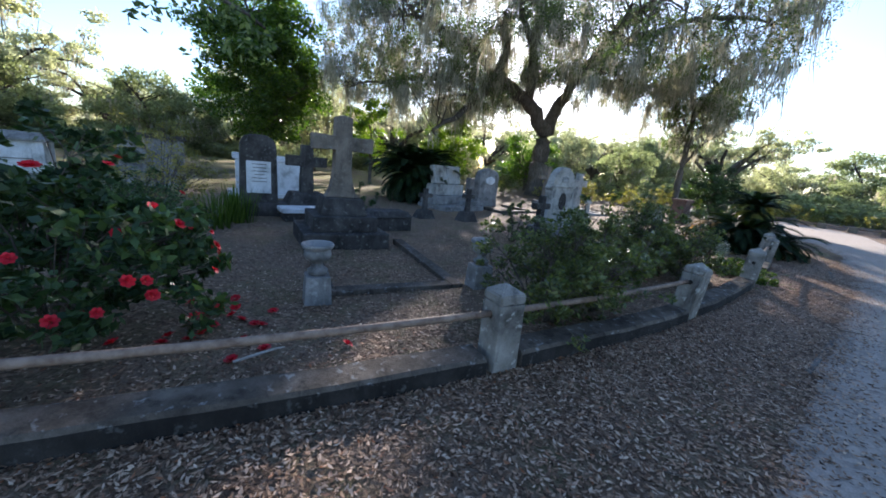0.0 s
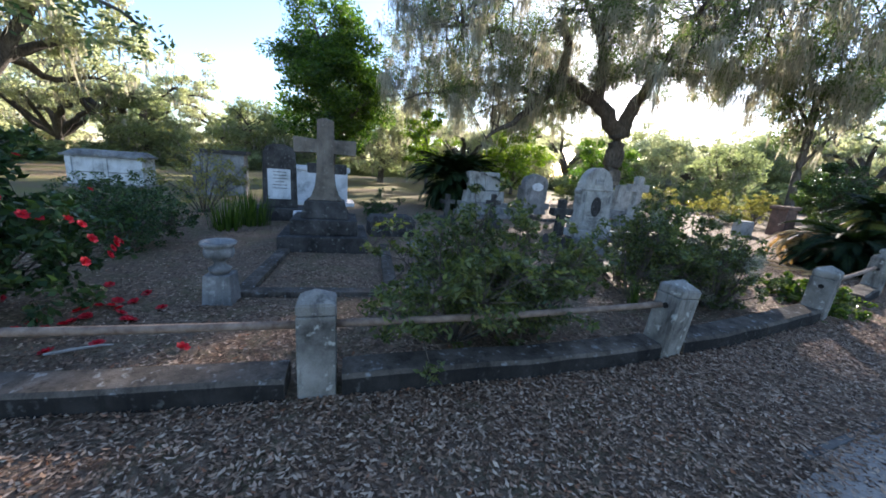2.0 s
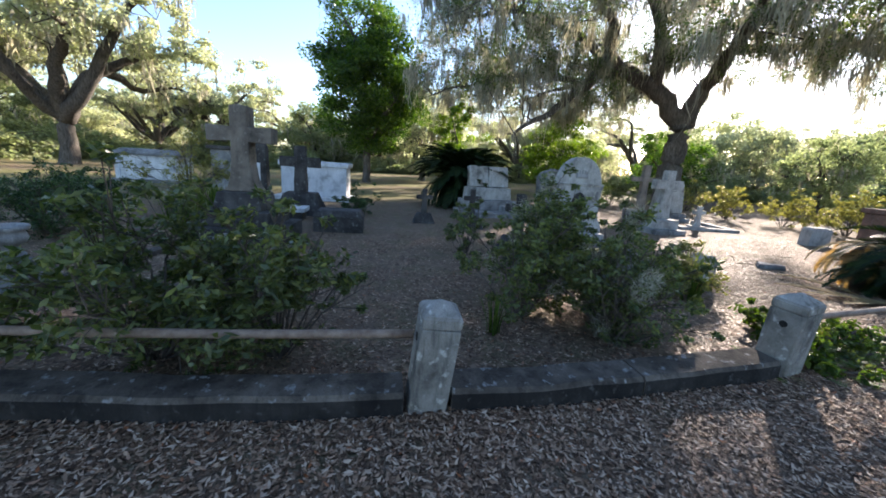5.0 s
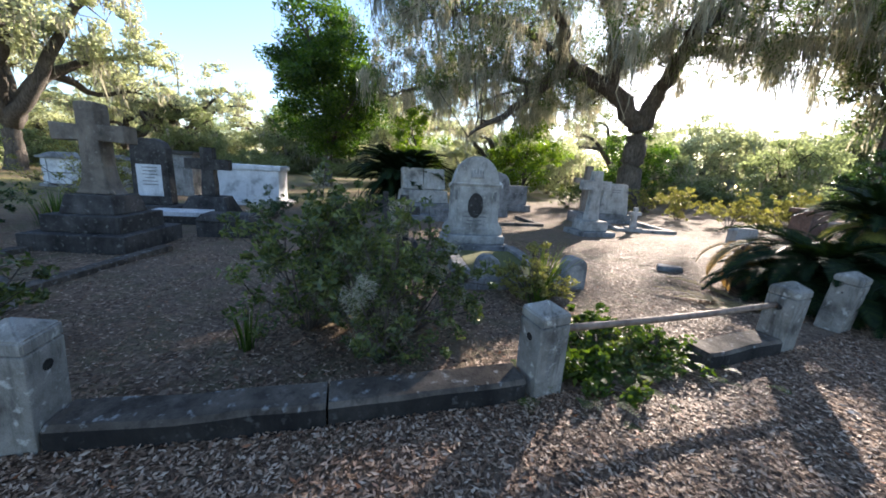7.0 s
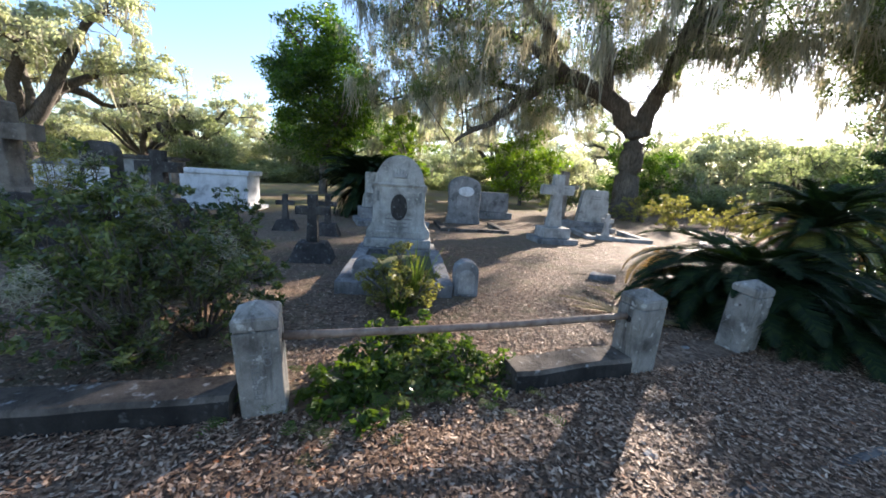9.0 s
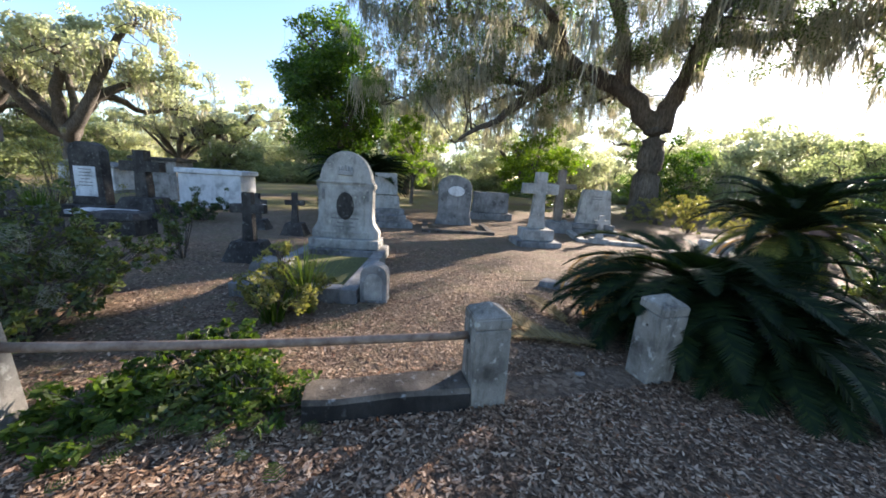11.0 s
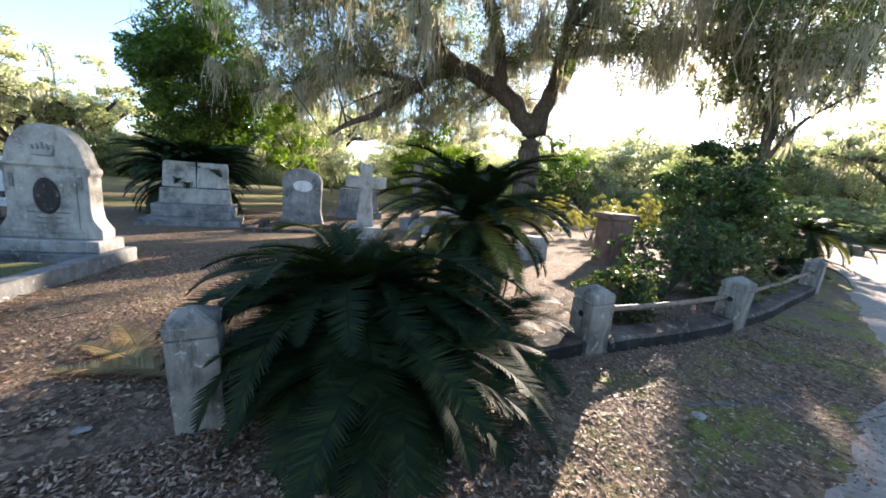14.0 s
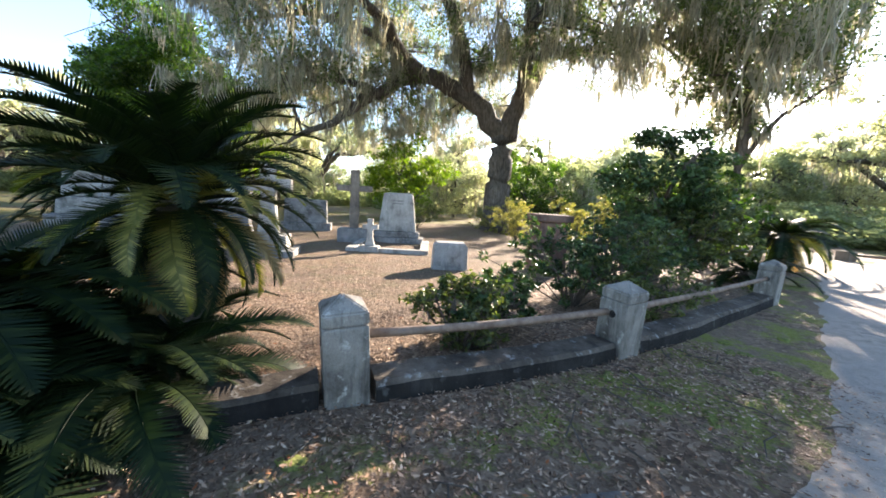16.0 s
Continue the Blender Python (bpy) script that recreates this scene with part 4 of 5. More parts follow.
def spreading_oak(x, y, h, r, seed, label, mat, n=240, lean=0.0):
    """A wide live oak seen from afar, its limbs open to view."""
    rng = np.random.default_rng(seed)
    limbs, C, R = [], [], []
    f = h * 0.3
    for k in range(8):
        a = k * 0.785 + rng.uniform(-0.25, 0.25)
        ll = r * rng.uniform(0.7, 1.0)
        z1, z2 = f + h * rng.uniform(0.12, 0.3), f + h * rng.uniform(0.22, 0.6)
        pts = [(0, 0, f * 0.92), (0.3 * ll * math.cos(a), 0.3 * ll * math.sin(a), z1), (0.65 * ll * math.cos(a + 0.15), 0.65 * ll * math.sin(a + 0.15), z2), (ll * math.cos(a), ll * math.sin(a), z2 + h * 0.04)]
        limbs.append((pts, 0.045 * h * rng.uniform(0.7, 1.1)))
        for s in (0.5, 0.65, 0.8, 0.95, 1.05):
            for _ in range(max(1, n // 40)):
                j = rng.normal(size=3)
                C.append((s * ll * math.cos(a) + j[0] * r * 0.14, s * ll * math.sin(a) + j[1] * r * 0.14, z1 + (z2 - z1) * s + abs(j[2]) * h * 0.11 + h * 0.03))
                R.append(rng.uniform(0.05, 0.11) * r)
    C = np.array(C)
    k = int(len(C) * 0.7)
    ms = moss_strands(C[rng.integers(0, len(C), k)] - np.array((0, 0, 0.2)), rng.uniform(0.05, 0.15, k) * h, 7, 0.05 * r, 0.008 * r, rng)
    return oak_tree(x, y, label, 0.05 * h, f, limbs, C, R, 120, 0.028 * r + 0.02, 0.55, ms, mat)


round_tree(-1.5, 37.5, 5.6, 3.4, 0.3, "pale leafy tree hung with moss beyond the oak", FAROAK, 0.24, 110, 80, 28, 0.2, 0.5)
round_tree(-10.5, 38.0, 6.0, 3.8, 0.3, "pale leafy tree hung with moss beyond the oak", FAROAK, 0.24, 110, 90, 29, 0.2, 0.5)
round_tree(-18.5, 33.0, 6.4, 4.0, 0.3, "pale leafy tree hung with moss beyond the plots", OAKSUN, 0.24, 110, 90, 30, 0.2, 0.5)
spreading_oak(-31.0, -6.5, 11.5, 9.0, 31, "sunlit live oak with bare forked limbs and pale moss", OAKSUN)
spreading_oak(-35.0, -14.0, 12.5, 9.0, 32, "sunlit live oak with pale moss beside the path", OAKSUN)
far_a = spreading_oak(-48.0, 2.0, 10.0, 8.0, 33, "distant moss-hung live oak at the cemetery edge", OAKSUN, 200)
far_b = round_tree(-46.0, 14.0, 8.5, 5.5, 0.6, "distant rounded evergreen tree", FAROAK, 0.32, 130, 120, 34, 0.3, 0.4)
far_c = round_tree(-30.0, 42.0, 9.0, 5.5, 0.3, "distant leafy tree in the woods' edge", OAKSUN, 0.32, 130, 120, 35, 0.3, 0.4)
frng = random.Random(5)
for k in range(30):
    a = radians(208 - k * 6.1)
    R = frng.uniform(44, 62) if k < 22 else frng.uniform(46, 60)
    x, y = R * math.cos(a), 6 + R * math.sin(a)
    src = (far_a, far_b, far_c)[k % 3]
    s = frng.uniform(0.75, 1.1)
    if k > 21:
        s *= 0.72
        src = (far_b, far_c, far_b)[k % 3]
    cp = copy_thing(src, pose(x, y, soil(x, y) - 0.2, 0, 0, frng.uniform(0, 360)))
    cp.scale = (s, s, s * frng.uniform(0.85, 1.05))
for k in range(16):
    a = radians(200 - k * 11)
    R = frng.uniform(68, 85)
    x, y = R * math.cos(a), 6 + R * math.sin(a)
    cp = copy_thing((far_b, far_c)[k % 2], pose(x, y, soil(x, y) - 0.2, 0, 0, frng.uniform(0, 360)))
    cp.scale = (1.5, 1.5, 1.15)
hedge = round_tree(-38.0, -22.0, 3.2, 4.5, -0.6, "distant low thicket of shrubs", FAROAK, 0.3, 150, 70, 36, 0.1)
for k in range(26):
    a = radians(206 - k * 7.6)
    R = frng.uniform(38, 50)
    x, y = R * math.cos(a), 6 + R * math.sin(a)
    cp = copy_thing(hedge, pose(x, y, soil(x, y) - 0.1, 0, 0, frng.uniform(0, 360)))
    cp.scale = (1.2, 1.2, frng.uniform(0.6, 1.0))

# ---- shrubs ----
def shrub(x, y, r, h, seed, name, label, mat, leaf=0.075, n=46, per=60, stems=16, moss=0.0, wide=0.42, group="", low=0.25):
    """Stems that fan out of the ground and carry whorls of leaves."""
    rng = np.random.default_rng(seed)
    t = thing(name, pose(x, y, soil(x, y) - 0.02), label, "shrub", group)
    bm = bmesh.new()
    C = []
    for k in range(stems):
        a = rng.uniform(0, 6.28)
        q = math.sqrt(rng.uniform(0.02, 1))
        top = Vector((r * q * math.cos(a), r * q * math.sin(a), h * (1 - 0.55 * q * q) * rng.uniform(0.6, 1.15)))
        mid = Vector((top.x * 0.45, top.y * 0.45, top.z * 0.6)) + Vector(rng.normal(size=3)) * 0.06
        tube(bm, [(top.x * 0.08, top.y * 0.08, 0), mid, top], [0.011, 0.008, 0.003], 5)
        for _ in range(max(1, n // stems)):
            s = rng.uniform(low, 1.02)
            p = mid.lerp(top, s) if s > 0.4 else Vector((0, 0, 0)).lerp(mid, s / 0.4)
            p = p + Vector(rng.normal(size=3)) * 0.13 * r
            p.z = max(p.z, 0.05)
            tube(bm, [mid.lerp(top, max(0, s - 0.3)), p], [0.005, 0.003], 4)
            C.append(p)
    tagged(part("stem", bm, TWIG, t), kind="stuff")
    C = np.array(C)
    V = leaves(clumps(C, rng.uniform(0.05, 0.13, len(C)) * max(r, 0.7), per, 0.75, rng), leaf * 1.1, leaf * wide, 0.5, rng)
    tagged(part("foliage", quads("foliage", V), mat, t), kind="stuff")
    if moss:
        pick = C[rng.integers(0, len(C), max(2, int(len(C) * moss)))]
        tagged(part("hanging_moss", quads("hanging_moss", leaves(clumps(pick, [0.1] * len(pick), 160, 1.3, rng), 0.1, 0.004, -0.6, rng)), MOSS, t, "grey tufts of spanish moss"), kind="stuff")
    return t


def flower_mesh():
    bm = bmesh.new()
    for ring, (n, r, tilt) in enumerate(((7, 0.055, 0.3), (6, 0.042, 0.75), (4, 0.025, 1.15))):
        for k in range(n):
            a = 2 * math.pi * (k + 0.4 * ring) / n
            u = Vector((math.cos(a) * math.cos(tilt), math.sin(a) * math.cos(tilt), math.sin(tilt)))
            s = Vector((-math.sin(a), math.cos(a), 0))
            bm.faces.new([bm.verts.new(p) for p in (u * 0.004, u * r * 0.6 + s * r * 0.5, u * r * 1.1 + s * r * 0.18, u * r * 1.1 - s * r * 0.18, u * r * 0.6 - s * r * 0.5)])
    me = bpy.data.meshes.new("flower")
    bm.to_mesh(me)
    bm.free()
    return me


cam_bush = shrub(-2.1, -3.15, 1.35, 1.75, 41, "camellia_bush", "glossy dark green camellia bush with red blossoms", CAMELLIA, 0.1, 220, 42, 26, 0.0, 0.55)
FLOWER = flower_mesh()
brng = random.Random(9)
for k in range(34):
    a, e = brng.uniform(-1.9, 1.6), brng.uniform(-0.15, 1.1)
    p = Vector((1.28 * math.cos(a) * math.cos(e), 1.28 * math.sin(a) * math.cos(e), 0.72 + 0.95 * math.sin(e)))
    ob = part("blossom", FLOWER, PETAL, cam_bush)
    ob.matrix_local = Matrix.Translation(p) @ p.to_track_quat("Z", "Y").to_matrix().to_4x4() @ Matrix.Scale(brng.uniform(0.65, 1.0), 4)
for k in range(30):
    x, y = -1.35 + brng.gauss(0, 0.42), -2.15 + brng.gauss(0, 0.5)
    if k > 24:
        x, y = brng.uniform(-0.6, 0.8), brng.uniform(-2.9, -1.6)
    ob = part("fallen_blossom", FLOWER, PETAL, None)
    ob.matrix_world = pose(x, y, soil(x, y) + 0.014, brng.uniform(-25, 25), brng.uniform(-25, 25), brng.uniform(0, 360))
    tagged(ob, "fallen red camellia blossom on the dead leaves", "flower", "fallen blossoms")
stick = part("dead_stick", tube(bmesh.new(), [(0, 0, 0.02), (0.16, 0.03, 0.035), (0.33, 0.1, 0.03), (0.4, 0.12, 0.02)], [0.012, 0.013, 0.01, 0.005], 7), LOG, None)
stick.matrix_world = pose(-0.42, -2.5, soil(-0.3, -2.4), 0, 0, 60)
tagged(stick, "pale bare stick lying on dead leaves", "stick")

AZ = "azalea shrubs"
shrub(1.35, 0.35, 1.1, 1.3, 51, "azalea_bush", "sprawling dark azalea bush growing over the coping", AZALEA, 0.07, 300, 36, 30, group=AZ)
shrub(1.75, 1.15, 0.85, 1.6, 52, "azalea_bush", "thin upright azalea bush behind the rail", AZALEA, 0.07, 140, 30, 22, group=AZ)
shrub(2.0, 3.75, 0.95, 1.75, 53, "azalea_bush", "leggy azalea bush with glossy leaves", AZALEA, 0.07, 280, 34, 30, 0.04, group=AZ)
shrub(2.6, 4.6, 0.8, 1.5, 54, "azalea_bush", "azalea bush with grey moss tufts in its twigs", AZALEA, 0.07, 170, 30, 26, 0.12, group=AZ)
shrub(3.0, 4.15, 0.7, 1.15, 72, "azalea_bush", "twiggy azalea bush with grey moss beside the coping", AZALEA, 0.06, 190, 26, 34, 0.1, group=AZ, low=0.05)
shrub(1.5, 4.6, 0.8, 1.15, 55, "azalea_bush", "azalea bush beside the grave plots", AZALEA, 0.07, 160, 30, 22, group=AZ)
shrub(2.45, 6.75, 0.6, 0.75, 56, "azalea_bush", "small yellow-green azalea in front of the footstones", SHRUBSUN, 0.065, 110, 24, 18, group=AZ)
shrub(-0.9, 5.2, 0.55, 1.2, 57, "oleander_bush", "slender grey-green shrub among old crosses", AZALEA, 0.09, 50, 40, 12, 0, 0.25)
shrub(-4.7, -1.7, 1.25, 1.15, 58, "boxwood_bush", "dense dark evergreen shrub by the urn", CAMELLIA, 0.06, 190, 50, 22)
shrub(-6.8, -1.6, 1.4, 1.2, 59, "boxwood_bush", "dense dark evergreen shrub behind the camellia", CAMELLIA, 0.07, 150, 50, 20)
shrub(-9.2, 0.5, 1.6, 2.3, 60, "twiggy_shrub", "twiggy half-bare shrub with yellow leaves", SHRUBSUN, 0.07, 170, 30, 34, 0.04)
shrub(-6.3, 4.9, 0.9, 0.9, 61, "boxwood_bush", "dark evergreen shrub beside the tombs", CAMELLIA, 0.07, 90, 45, 16)
shrub(5.6, 14.1, 0.55, 0.75, 62, "holly_bush", "dark glossy shrub leaning over the rail", CAMELLIA, 0.075, 90, 26, 18)
shrub(5.75, 13.75, 0.5, 0.7, 116, "holly_bush", "twiggy grey-green shrub pushing against the rail", AZALEA, 0.06, 130, 24, 30, low=0.1)
shrub(5.95, 16.3, 0.75, 1.05, 117, "holly_bush", "twiggy grey-green shrub growing through the rail", AZALEA, 0.065, 190, 26, 34, low=0.1)
shrub(5.4, 15.9, 0.95, 1.15, 63, "holly_bush", "dark glossy shrub behind the coping", CAMELLIA, 0.08, 150, 32, 22)
shrub(5.2, 17.8, 1.1, 1.5, 64, "holly_bush", "tall dark glossy shrub beside the lane", CAMELLIA, 0.08, 160, 36, 22)
shrub(5.1, 20.2, 1.3, 1.8, 65, "holly_bush", "tall green shrub beside the lane", AZALEA, 0.1, 160, 36, 22)
shrub(4.7, 22.8, 1.5, 2.6, 66, "holly_bush", "tall green shrub under the evergreen oak", MAGN, 0.12, 150, 40, 22)
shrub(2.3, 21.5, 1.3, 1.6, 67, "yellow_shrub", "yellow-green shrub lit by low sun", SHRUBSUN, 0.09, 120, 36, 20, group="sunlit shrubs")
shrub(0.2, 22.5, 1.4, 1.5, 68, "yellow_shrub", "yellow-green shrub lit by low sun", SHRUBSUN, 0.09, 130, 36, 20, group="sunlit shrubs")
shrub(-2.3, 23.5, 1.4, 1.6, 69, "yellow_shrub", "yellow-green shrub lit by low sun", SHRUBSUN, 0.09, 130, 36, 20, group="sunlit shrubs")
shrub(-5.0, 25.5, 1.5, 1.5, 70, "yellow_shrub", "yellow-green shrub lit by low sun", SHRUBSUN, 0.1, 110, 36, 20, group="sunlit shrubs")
shrub(-8.0, 22.0, 1.5, 1.7, 71, "green_shrub", "loose green shrub at the foot of the oak", AZALEA, 0.1, 110, 36, 20)
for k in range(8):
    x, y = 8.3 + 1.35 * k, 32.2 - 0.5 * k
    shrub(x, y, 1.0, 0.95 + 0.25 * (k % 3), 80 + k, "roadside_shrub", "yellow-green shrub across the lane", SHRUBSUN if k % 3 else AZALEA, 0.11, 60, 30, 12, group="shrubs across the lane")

# ---- sago palms ----
def frond_mesh(length, droop, seed, lift=0.25):
    """One feather leaf along +x: a rachis with narrow leaflets on both sides. Returns rachis and leaflets."""
    rng = np.random.default_rng(seed)
    n = 64
    s = np.linspace(0, 1, n)
    ang = lift - droop * s ** 1.4
    dx, dz = np.cos(ang) * length / n, np.sin(ang) * length / n
    px, pz = np.cumsum(dx), np.cumsum(dz)
    P = np.stack([px, 0.03 * np.sin(s * 2.5 + seed), pz], axis=1)
    V = []
    for i in range(5, n):
        f = s[i]
        L = length * 0.135 * (math.sin(math.pi * min(1, f * 0.9 + 0.1)) ** 0.7 + 0.12)
        t = np.array((math.cos(ang[i]), 0, math.sin(ang[i])))
        u = np.array((-math.sin(ang[i]), 0, math.cos(ang[i])))
        for sy in (-1, 1):
            d = t * (0.45 + 0.3 * f) + np.array((0, sy, 0)) * 0.85 + u * (0.28 + rng.normal() * 0.05)
            d /= np.linalg.norm(d)
            wv = t * 0.0138 * (length / 1.2)
            a = P[i]
            b = a + d * L * rng.uniform(0.9, 1.05)
            b[2] -= 0.1 * L
            V.append((a - wv, a + wv, b + wv * 0.15, b - wv * 0.15))
    bm = bmesh.new()
    idx = list(range(0, n, 4)) + [n - 1]
    tube(bm, [P[i] for i in idx], [0.011 * (1 - 0.75 * s[i]) for i in idx], 5)
    me = bpy.data.meshes.new("rachis")
    bm.to_mesh(me)
    bm.free()
    lf = quads("leaflets", np.array(V))
    full = bmesh.new()
    full.from_mesh(lf)
    full.from_mesh(me)
    out = bpy.data.meshes.new("frond")
    full.to_mesh(out)
    full.free()
    return out


FRONDS = {}


def frond_of(kind, mat):
    if (kind, mat.name) not in FRONDS:
        L, droop, lift = ((1.25, 1.3, 0.5), (1.3, 1.4, 0.4), (1.2, 1.5, 0.2), (1.15, 1.4, -0.05), (0.8, 1.2, 0.6))[kind]
        me = frond_mesh(L, droop, kind + 3, lift)
        me.materials.append(mat)
        FRONDS[(kind, mat.name)] = me
    return FRONDS[(kind, mat.name)]


def sago(x, y, trunk_h, n, scale, seed, label, dry=4, half=4, dead=False, lowest=-0.5):
    rng = random.Random(seed)
    t = thing("sago_palm", pose(x, y, soil(x, y) - 0.03), label, "palm", "sago palms")
    if trunk_h > 0.05:
        bm = lathe([(0.16, 0.0), (0.19, trunk_h * 0.3), (0.17, trunk_h * 0.7), (0.12, trunk_h + 0.06)], 16)
        bmesh.ops.subdivide_edges(bm, edges=bm.edges[:], cuts=2, use_grid_fill=True)
        for v in bm.verts:
            v.co += noise.noise_vector(v.co * 14) * 0.035
        part("trunk", bm, BARK, t)
    for k in range(n):
        f = (k + 0.5) / n
        a = k * 2.399
        kind = 4 if f < 0.12 else 0 if f < 0.35 else 1 if f < 0.6 else 2 if f < 0.82 else 3
        mat = SAGO
        if dead or k >= n - dry:
            mat = SAGODRY
        elif half > 20 and f > 0.5:
            mat = SAGOHALF if rng.random() < 0.4 else SAGODRY if rng.random() < 0.12 else SAGO
        elif half <= 20 and k >= n - dry - half:
            mat = SAGOHALF
        ob = part("frond", frond_of(kind, mat), mat, t, "dry tan frond" if mat is SAGODRY else "")
        tall = trunk_h > 1.0
        el = radians(((48 - 70 * f if f < 0.5 else 13 - 120 * (f - 0.5)) if tall else 22 - 62 * f) + rng.uniform(-9, 9))
        if dead:
            el = radians(-25 - 40 * f)
        s = scale * rng.uniform(0.85, 1.12) * (0.88 if tall and f > 0.5 else 1.0) 
        ob.matrix_local = Matrix.Translation((0, 0, trunk_h + 0.08 * (1 - f))) @ Matrix.Rotation(a, 4, "Z") @ Matrix.Rotation(-el, 4, "Y") @ Matrix.Rotation(radians(rng.uniform(-18, 18)), 4, "X") @ Matrix.Scale(s, 4)


sago(5.08, 11.85, 1.12, 120, 0.8, 91, "tall sago palm with a dark trunk and arching green fronds", 7, 58)
sago(4.82, 10.8, 0.5, 130, 1.2, 92, "broad dark green sago palm crowding a fence post", 3, 2)
sago(5.55, 10.75, 0.2, 90, 1.0, 93, "low young sago palm at the road verge", 2, 1)
sago(4.4, 10.55, 0.24, 50, 0.9, 94, "low dark sago palm beside the plot opening", 4, 1)
sago(5.42, 11.65, 0.16, 56, 0.8, 99, "low dark sago palm beside the fence post", 2, 4)
sago(3.85, 10.7, 0.75, 26, 0.75, 95, "dying sago palm with brown collapsed fronds", 0, 0, True)
sago(-7.9, 10.2, 1.15, 260, 1.85, 96, "wide dark sago palm behind the headstones", 0, 0)
sago(5.9, 24.4, 0.9, 40, 1.25, 97, "sunlit fan of palm fronds beside the lane", 2, 26)
sago(6.1, 20.8, 0.2, 30, 0.95, 98, "low green palm at the lane's edge", 2, 4)

FALLEN = frond_mesh(1.15, 0.22, 9, 0.1)
FALLEN.materials.append(SAGODRY)
for x, y, rz in ((4.5, 9.45, 215), (4.25, 9.3, 195), (4.05, 9.75, 170), (4.6, 9.7, 240)):
    ob = part("fallen_frond", FALLEN, SAGODRY, None)
    ob.matrix_world = pose(x, y, soil(x, y) + 0.03, 0, 0, rz)
    tagged(ob, "dry tan palm frond lying on dead leaves", "palm frond", "fallen fronds")

# ---- ferns, lilies and grasses ----
def blade_clump(x, y, n, h, seed, name, label, mat, spread=0.12, width=0.022, lean=0.5):
    rng = np.random.default_rng(seed)
    V = []
    for k in range(n):
        a, q = rng.uniform(0, 6.28), rng.uniform(0.1, 1)
        b = np.array((math.cos(a) * spread * q, math.sin(a) * spread * q, 0))
        d = np.array((math.cos(a), math.sin(a), 0)) * lean * q
        s = np.array((-math.sin(a), math.cos(a), 0)) * width
        L = h * rng.uniform(0.6, 1.1)
        p = b
        for j in range(4):
            t0, t1 = j / 4, (j + 1) / 4
            q2 = b + d * L * t1 ** 1.8 + np.array((0, 0, L * (t1 - 0.3 * lean * q * t1 ** 2.5)))
            w0, w1 = 1 - 0.2 * j, 1 - 0.2 * (j + 1) if j < 3 else 0.05
            V.append((p - s * w0, p + s * w0, q2 + s * w1, q2 - s * w1))
            p = q2
    t = thing(name, pose(x, y, soil(x, y) - 0.02), label, "plant")
    tagged(part("blade", quads("blade", np.array(V)), mat, t), kind="stuff")


blade_clump(2.5, 6.95, 60, 0.85, 101, "lily_clump", "yellow-green clump of strap-leaved lilies", BLADE, 0.14, 0.016, 0.6)
blade_clump(2.75, 6.6, 34, 0.55, 102, "lily_clump", "arching green clump of strap-leaved lilies", FERN, 0.14, 0.018, 0.8)
blade_clump(-6.6, 1.0, 120, 0.95, 103, "iris_clump", "dense green clump of iris blades", FERN, 0.5, 0.02, 0.3)
blade_clump(-6.1, 0.3, 80, 0.8, 104, "iris_clump", "dense green clump of iris blades", FERN, 0.4, 0.02, 0.3)
blade_clump(2.25, 3.15, 26, 0.5, 105, "iris_clump", "small clump of narrow green blades", FERN, 0.08, 0.012, 0.35)


def fern_patch():
    rng = np.random.default_rng(111)
    t = thing("fern_patch", pose(4.28, 5.95, soil(4.28, 5.95)), "low bright green ferns spilling over the coping", "fern")
    V = []
    for k in range(100):
        c = np.array((rng.normal() * 0.22, rng.normal() * 0.62, 0.03 + 0.13 * rng.uniform()))
        c[0] += 0.2 * c[1] + 0.05
        a = rng.uniform(0, 6.28)
        t_ = np.array((math.cos(a), math.sin(a), 0.25))
        s = np.array((-math.sin(a), math.cos(a), 0.0))
        L = rng.uniform(0.1, 0.2)
        for j in range(9):
            f = j / 9
            p = c + t_ * L * f - np.array((0, 0, 0.12 * L * f * f * 3))
            w = 0.075 * (1 - f) ** 0.8 * L / 0.24 + 0.006
            for sy in (-1, 1):
                q = p + s * sy * w + t_ * w * 0.5
                V.append((p, p + t_ * L * 0.05, q + t_ * L * 0.02, q - t_ * L * 0.02))
    V = np.array(V).reshape(100, 18, 4, 3)
    for k in range(100):
        part("fern_frond", quads("fern_frond", V[k]), FERN, t)


fern_patch()
shrub(3.85, 6.05, 0.5, 0.32, 112, "ground_cover", "low leafy ground cover inside the rail", FERN, 0.075, 90, 26, 16, low=0.1, wide=0.5)
shrub(4.2, 5.6, 0.4, 0.26, 114, "ground_cover", "low leafy ground cover inside the rail", FERN, 0.075, 70, 24, 14, low=0.1, wide=0.5)
shrub(4.2, 6.2, 0.45, 0.26, 115, "ground_cover", "low leafy ground cover beside the post", AZALEA, 0.07, 80, 24, 14, low=0.1)
shrub(4.35, 6.5, 0.4, 0.24, 113, "ground_cover", "low leafy ground cover inside the rail", FERN, 0.06, 60, 24, 14, low=0.1)


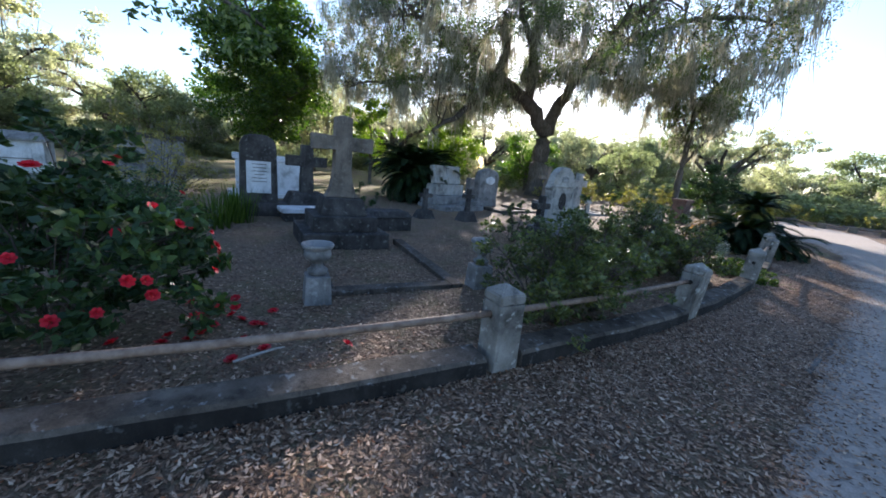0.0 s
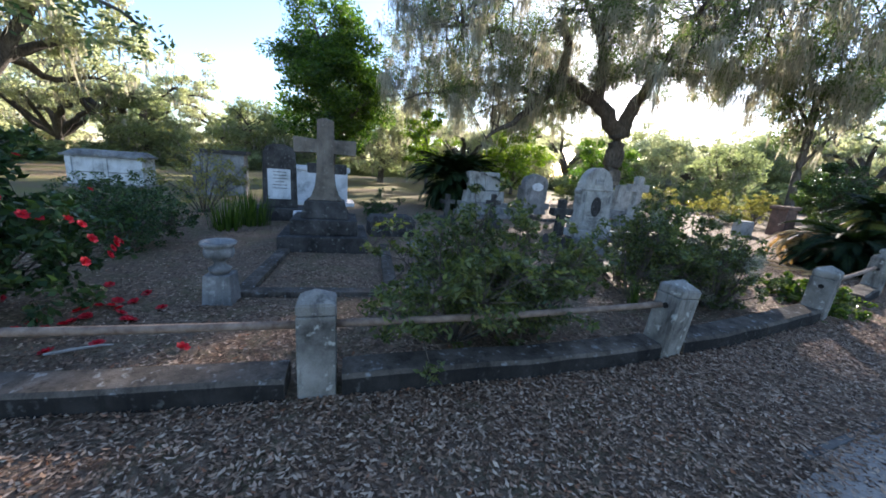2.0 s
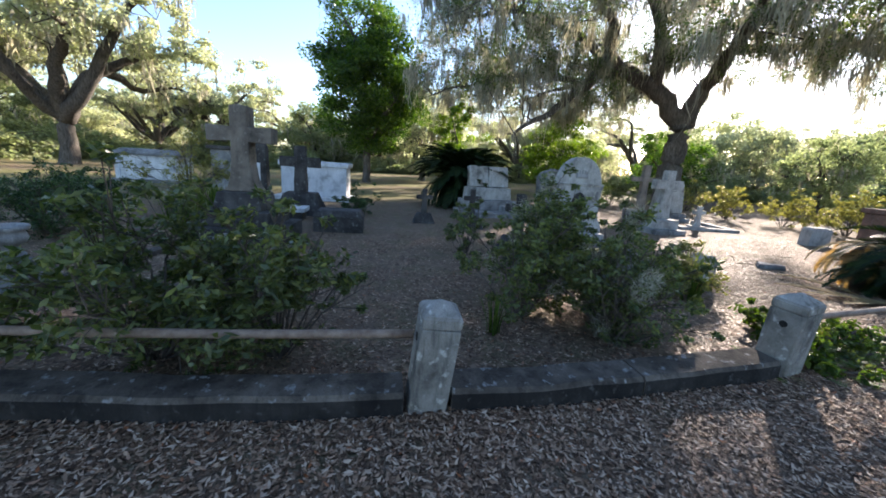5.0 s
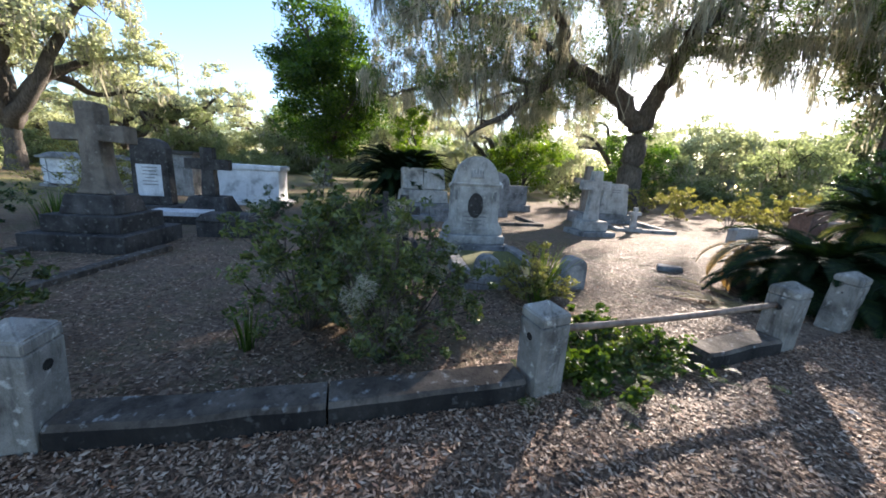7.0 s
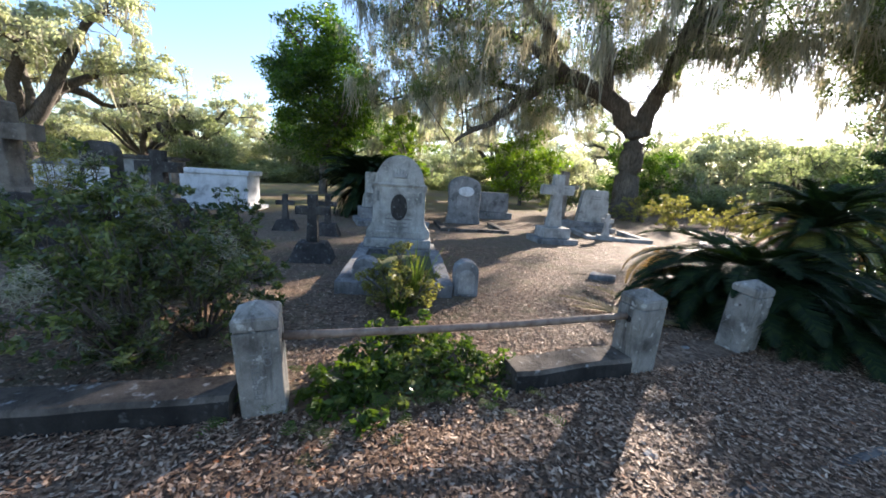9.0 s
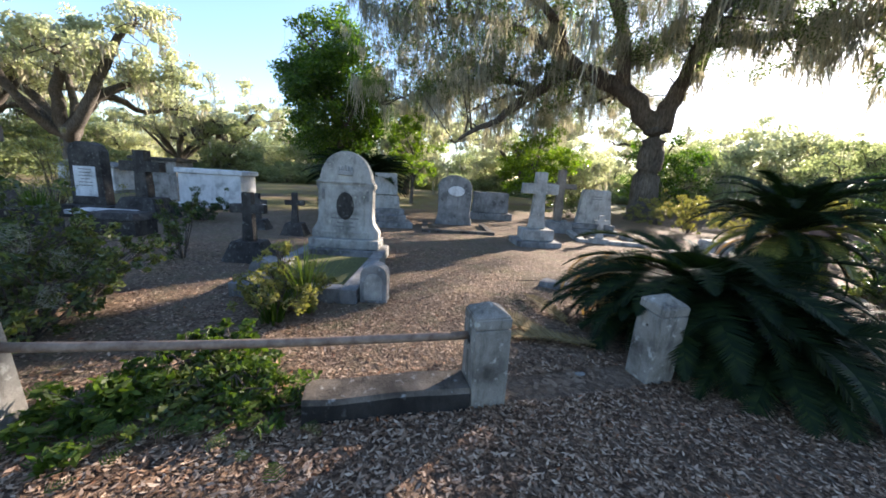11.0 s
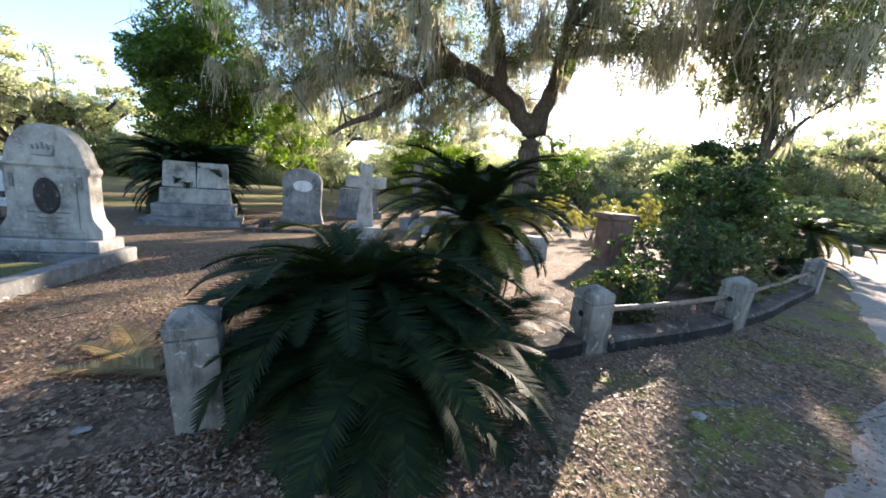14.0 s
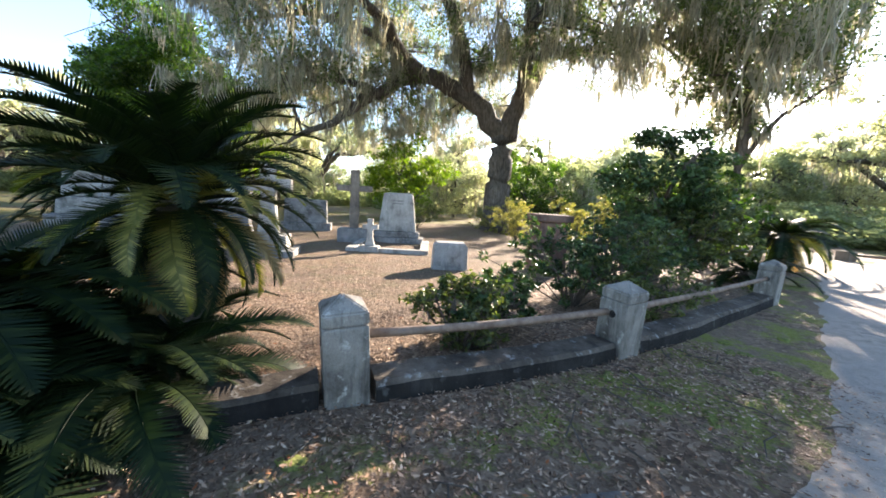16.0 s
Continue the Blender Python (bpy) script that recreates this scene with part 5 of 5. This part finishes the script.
# ---- overhanging branch of a tree beside the lane ----
def near_branch():
    rng = np.random.default_rng(121)
    X, Y = -6.5, -7.5
    t = thing("tree", pose(X, Y, soil(X, Y) - 0.1), "tree trunk with a leafy branch reaching over the plots", "tree")
    P, R = smooth_path([(0, 0, 0), (0.1, 0, 2.0), (0.2, 0.1, 4.5), (0.2, 0.2, 6.5)], [0.4, 0.3, 0.26, 0.18], 0.05)
    part("trunk", tube(bmesh.new(), P, R, 12), BARK, t, smooth=True)
    end = Vector((-1.3, -1.6, 3.0)) - Vector((X, Y, 0))
    P, R = smooth_path([(0.2, 0.1, 4.4), (1.8, 1.8, 4.7), (3.5, 4.2, 3.9), tuple(end)], [0.14, 0.08, 0.045, 0.012], 0.1, 8)
    part("limb", tube(bmesh.new(), P, R, 8), BARK, t, smooth=True)
    C = [np.array(p) + rng.normal(size=3) * 0.28 for p in P[12:] for _ in range(4)]
    tagged(part("crown", quads("crown", leaves(clumps(np.array(C), [0.17] * len(C), 24, 0.8, rng), 0.085, 0.04, 0, rng)), OAK, t), kind="stuff")


near_branch()

# ---- fallen leaves ----
def litter(name, n, seed, place, size, label):
    rng = np.random.default_rng(seed)
    xy = np.array([place(rng) for _ in range(n)])
    z = np.array([soil(x, y) for x, y in xy]) + rng.uniform(0.003, 0.022, n)
    a = rng.uniform(0, 6.283, n)
    L = size * rng.uniform(0.6, 1.5, n) * np.where(xy[:, 1] > 11.2, 0.75, 1.0)
    W = L * rng.uniform(0.25, 0.42, n)
    t = np.stack([np.cos(a), np.sin(a), rng.normal(size=n) * 0.15], axis=1)
    s = np.stack([-np.sin(a), np.cos(a), rng.normal(size=n) * 0.22], axis=1)
    c = np.stack([xy[:, 0], xy[:, 1], z], axis=1)
    up = np.array((0, 0, 1.0))
    k = (L * rng.uniform(0.0, 0.18, n))[:, None]
    V = np.stack([c - t * (L / 2)[:, None] + up * k, c + s * (W / 2)[:, None], c + t * (L / 2)[:, None] + up * k, c - s * (W / 2)[:, None]], axis=1)
    ob = part(name, quads(name, V), LITTER, None)
    tagged(ob, label, "leaf litter", kind="stuff")


def verge_spot(rng):
    y = rng.uniform(-4.5, 16)
    f, e = float(np.interp(y, FENCE_Y, FENCE_X)), float(np.interp(y, ROAD_Y, ROAD_X))
    if y > 11.2 and rng.uniform() < 0.45:
        y = rng.uniform(-4.5, 11.2)
        f, e = float(np.interp(y, FENCE_Y, FENCE_X)), float(np.interp(y, ROAD_Y, ROAD_X))
    return f + 0.15 + abs(rng.normal()) * 0.55 * max(0.8, e - f) if rng.uniform() < 0.75 else e + rng.normal() * 0.35, y


def plot_spot(rng):
    y = rng.uniform(-4, 17)
    return float(np.interp(y, FENCE_Y, FENCE_X)) - 0.2 - rng.uniform() ** 1.4 * 6, y


litter("leaf_litter", 100000, 201, verge_spot, 0.039, "curled brown and grey dead oak leaves on the verge")
litter("plot_litter", 60000, 202, plot_spot, 0.042, "dead brown leaves scattered between the graves")


# ---- moss cushions, twigs and chips on the verge ----
MOSSY = plain_mat("cushion moss", (0.07, 0.085, 0.02), (0.2, 0.21, 0.055), 45, 0.95, 0.9)
mrng = random.Random(77)
for k in range(14):
    y = mrng.uniform(11.8, 17)
    e = float(np.interp(y, ROAD_Y, ROAD_X))
    f = float(np.interp(y, FENCE_Y, FENCE_X))
    x = mrng.uniform(f + 0.35, e - 0.15)
    bm = bmesh.new()
    bmesh.ops.create_icosphere(bm, subdivisions=3, radius=1)
    sx, sy = mrng.uniform(0.03, 0.07), mrng.uniform(0.05, 0.11)
    for v in bm.verts:
        q = v.co * (1 + 0.45 * noise.noise(v.co * 2.2 + Vector((k, 0, 0))))
        v.co = (q.x * sx, q.y * sy, q.z * 0.012 + 0.01 * noise.noise(v.co * 9))
    ob = part("moss_patch", bm, MOSSY, None, smooth=True)
    ob.matrix_world = pose(x, y, soil(x, y) + 0.002, 0, 0, mrng.uniform(0, 180))
    tagged(ob, "low bright green cushion of moss on the verge", "moss", "moss cushions")
for k in range(84):
    y = mrng.uniform(-3, 16) if k < 40 else mrng.uniform(9.5, 16)
    f, e = float(np.interp(y, FENCE_Y, FENCE_X)), float(np.interp(y, ROAD_Y, ROAD_X))
    x = mrng.uniform(f + 0.3, e + 0.3) if k % 3 else f - mrng.uniform(0.4, 3.5)
    L = mrng.uniform(0.15, 0.45)
    ob = part("twig", tube(bmesh.new(), [(0, 0, 0), (L * 0.5, mrng.uniform(-0.04, 0.04), 0.008), (L, mrng.uniform(-0.06, 0.06), 0.002)], [0.006, 0.005, 0.002], 5), TWIG, None)
    ob.matrix_world = pose(x, y, soil(x, y) + 0.012, 0, 0, mrng.uniform(0, 360))
    tagged(ob, "thin dead twig lying on the leaf litter", "twig", "fallen twigs")
for x, y, r in ((7.0, 12.35, 0.06), (6.3, 14.0, 0.05), (4.4, 7.2, 0.05), (5.6, 7.0, 0.06), (4.9, 9.0, 0.05)):
    bm = bmesh.new()
    bmesh.ops.create_icosphere(bm, subdivisions=2, radius=1)
    for v in bm.verts:
        q = v.co * (1 + 0.35 * noise.noise(v.co * 1.7 + Vector((x, y, 0))))
        v.co = (q.x * r, q.y * r * 0.7, q.z * r * 0.12)
    ob = part("pale_chip", bm, MARBLE, None)
    ob.matrix_world = pose(x, y, soil(x, y) + 0.01, 0, 0, x * 90)
    tagged(ob, "small pale flat stone chip on the verge", "stone chip", "stone chips")
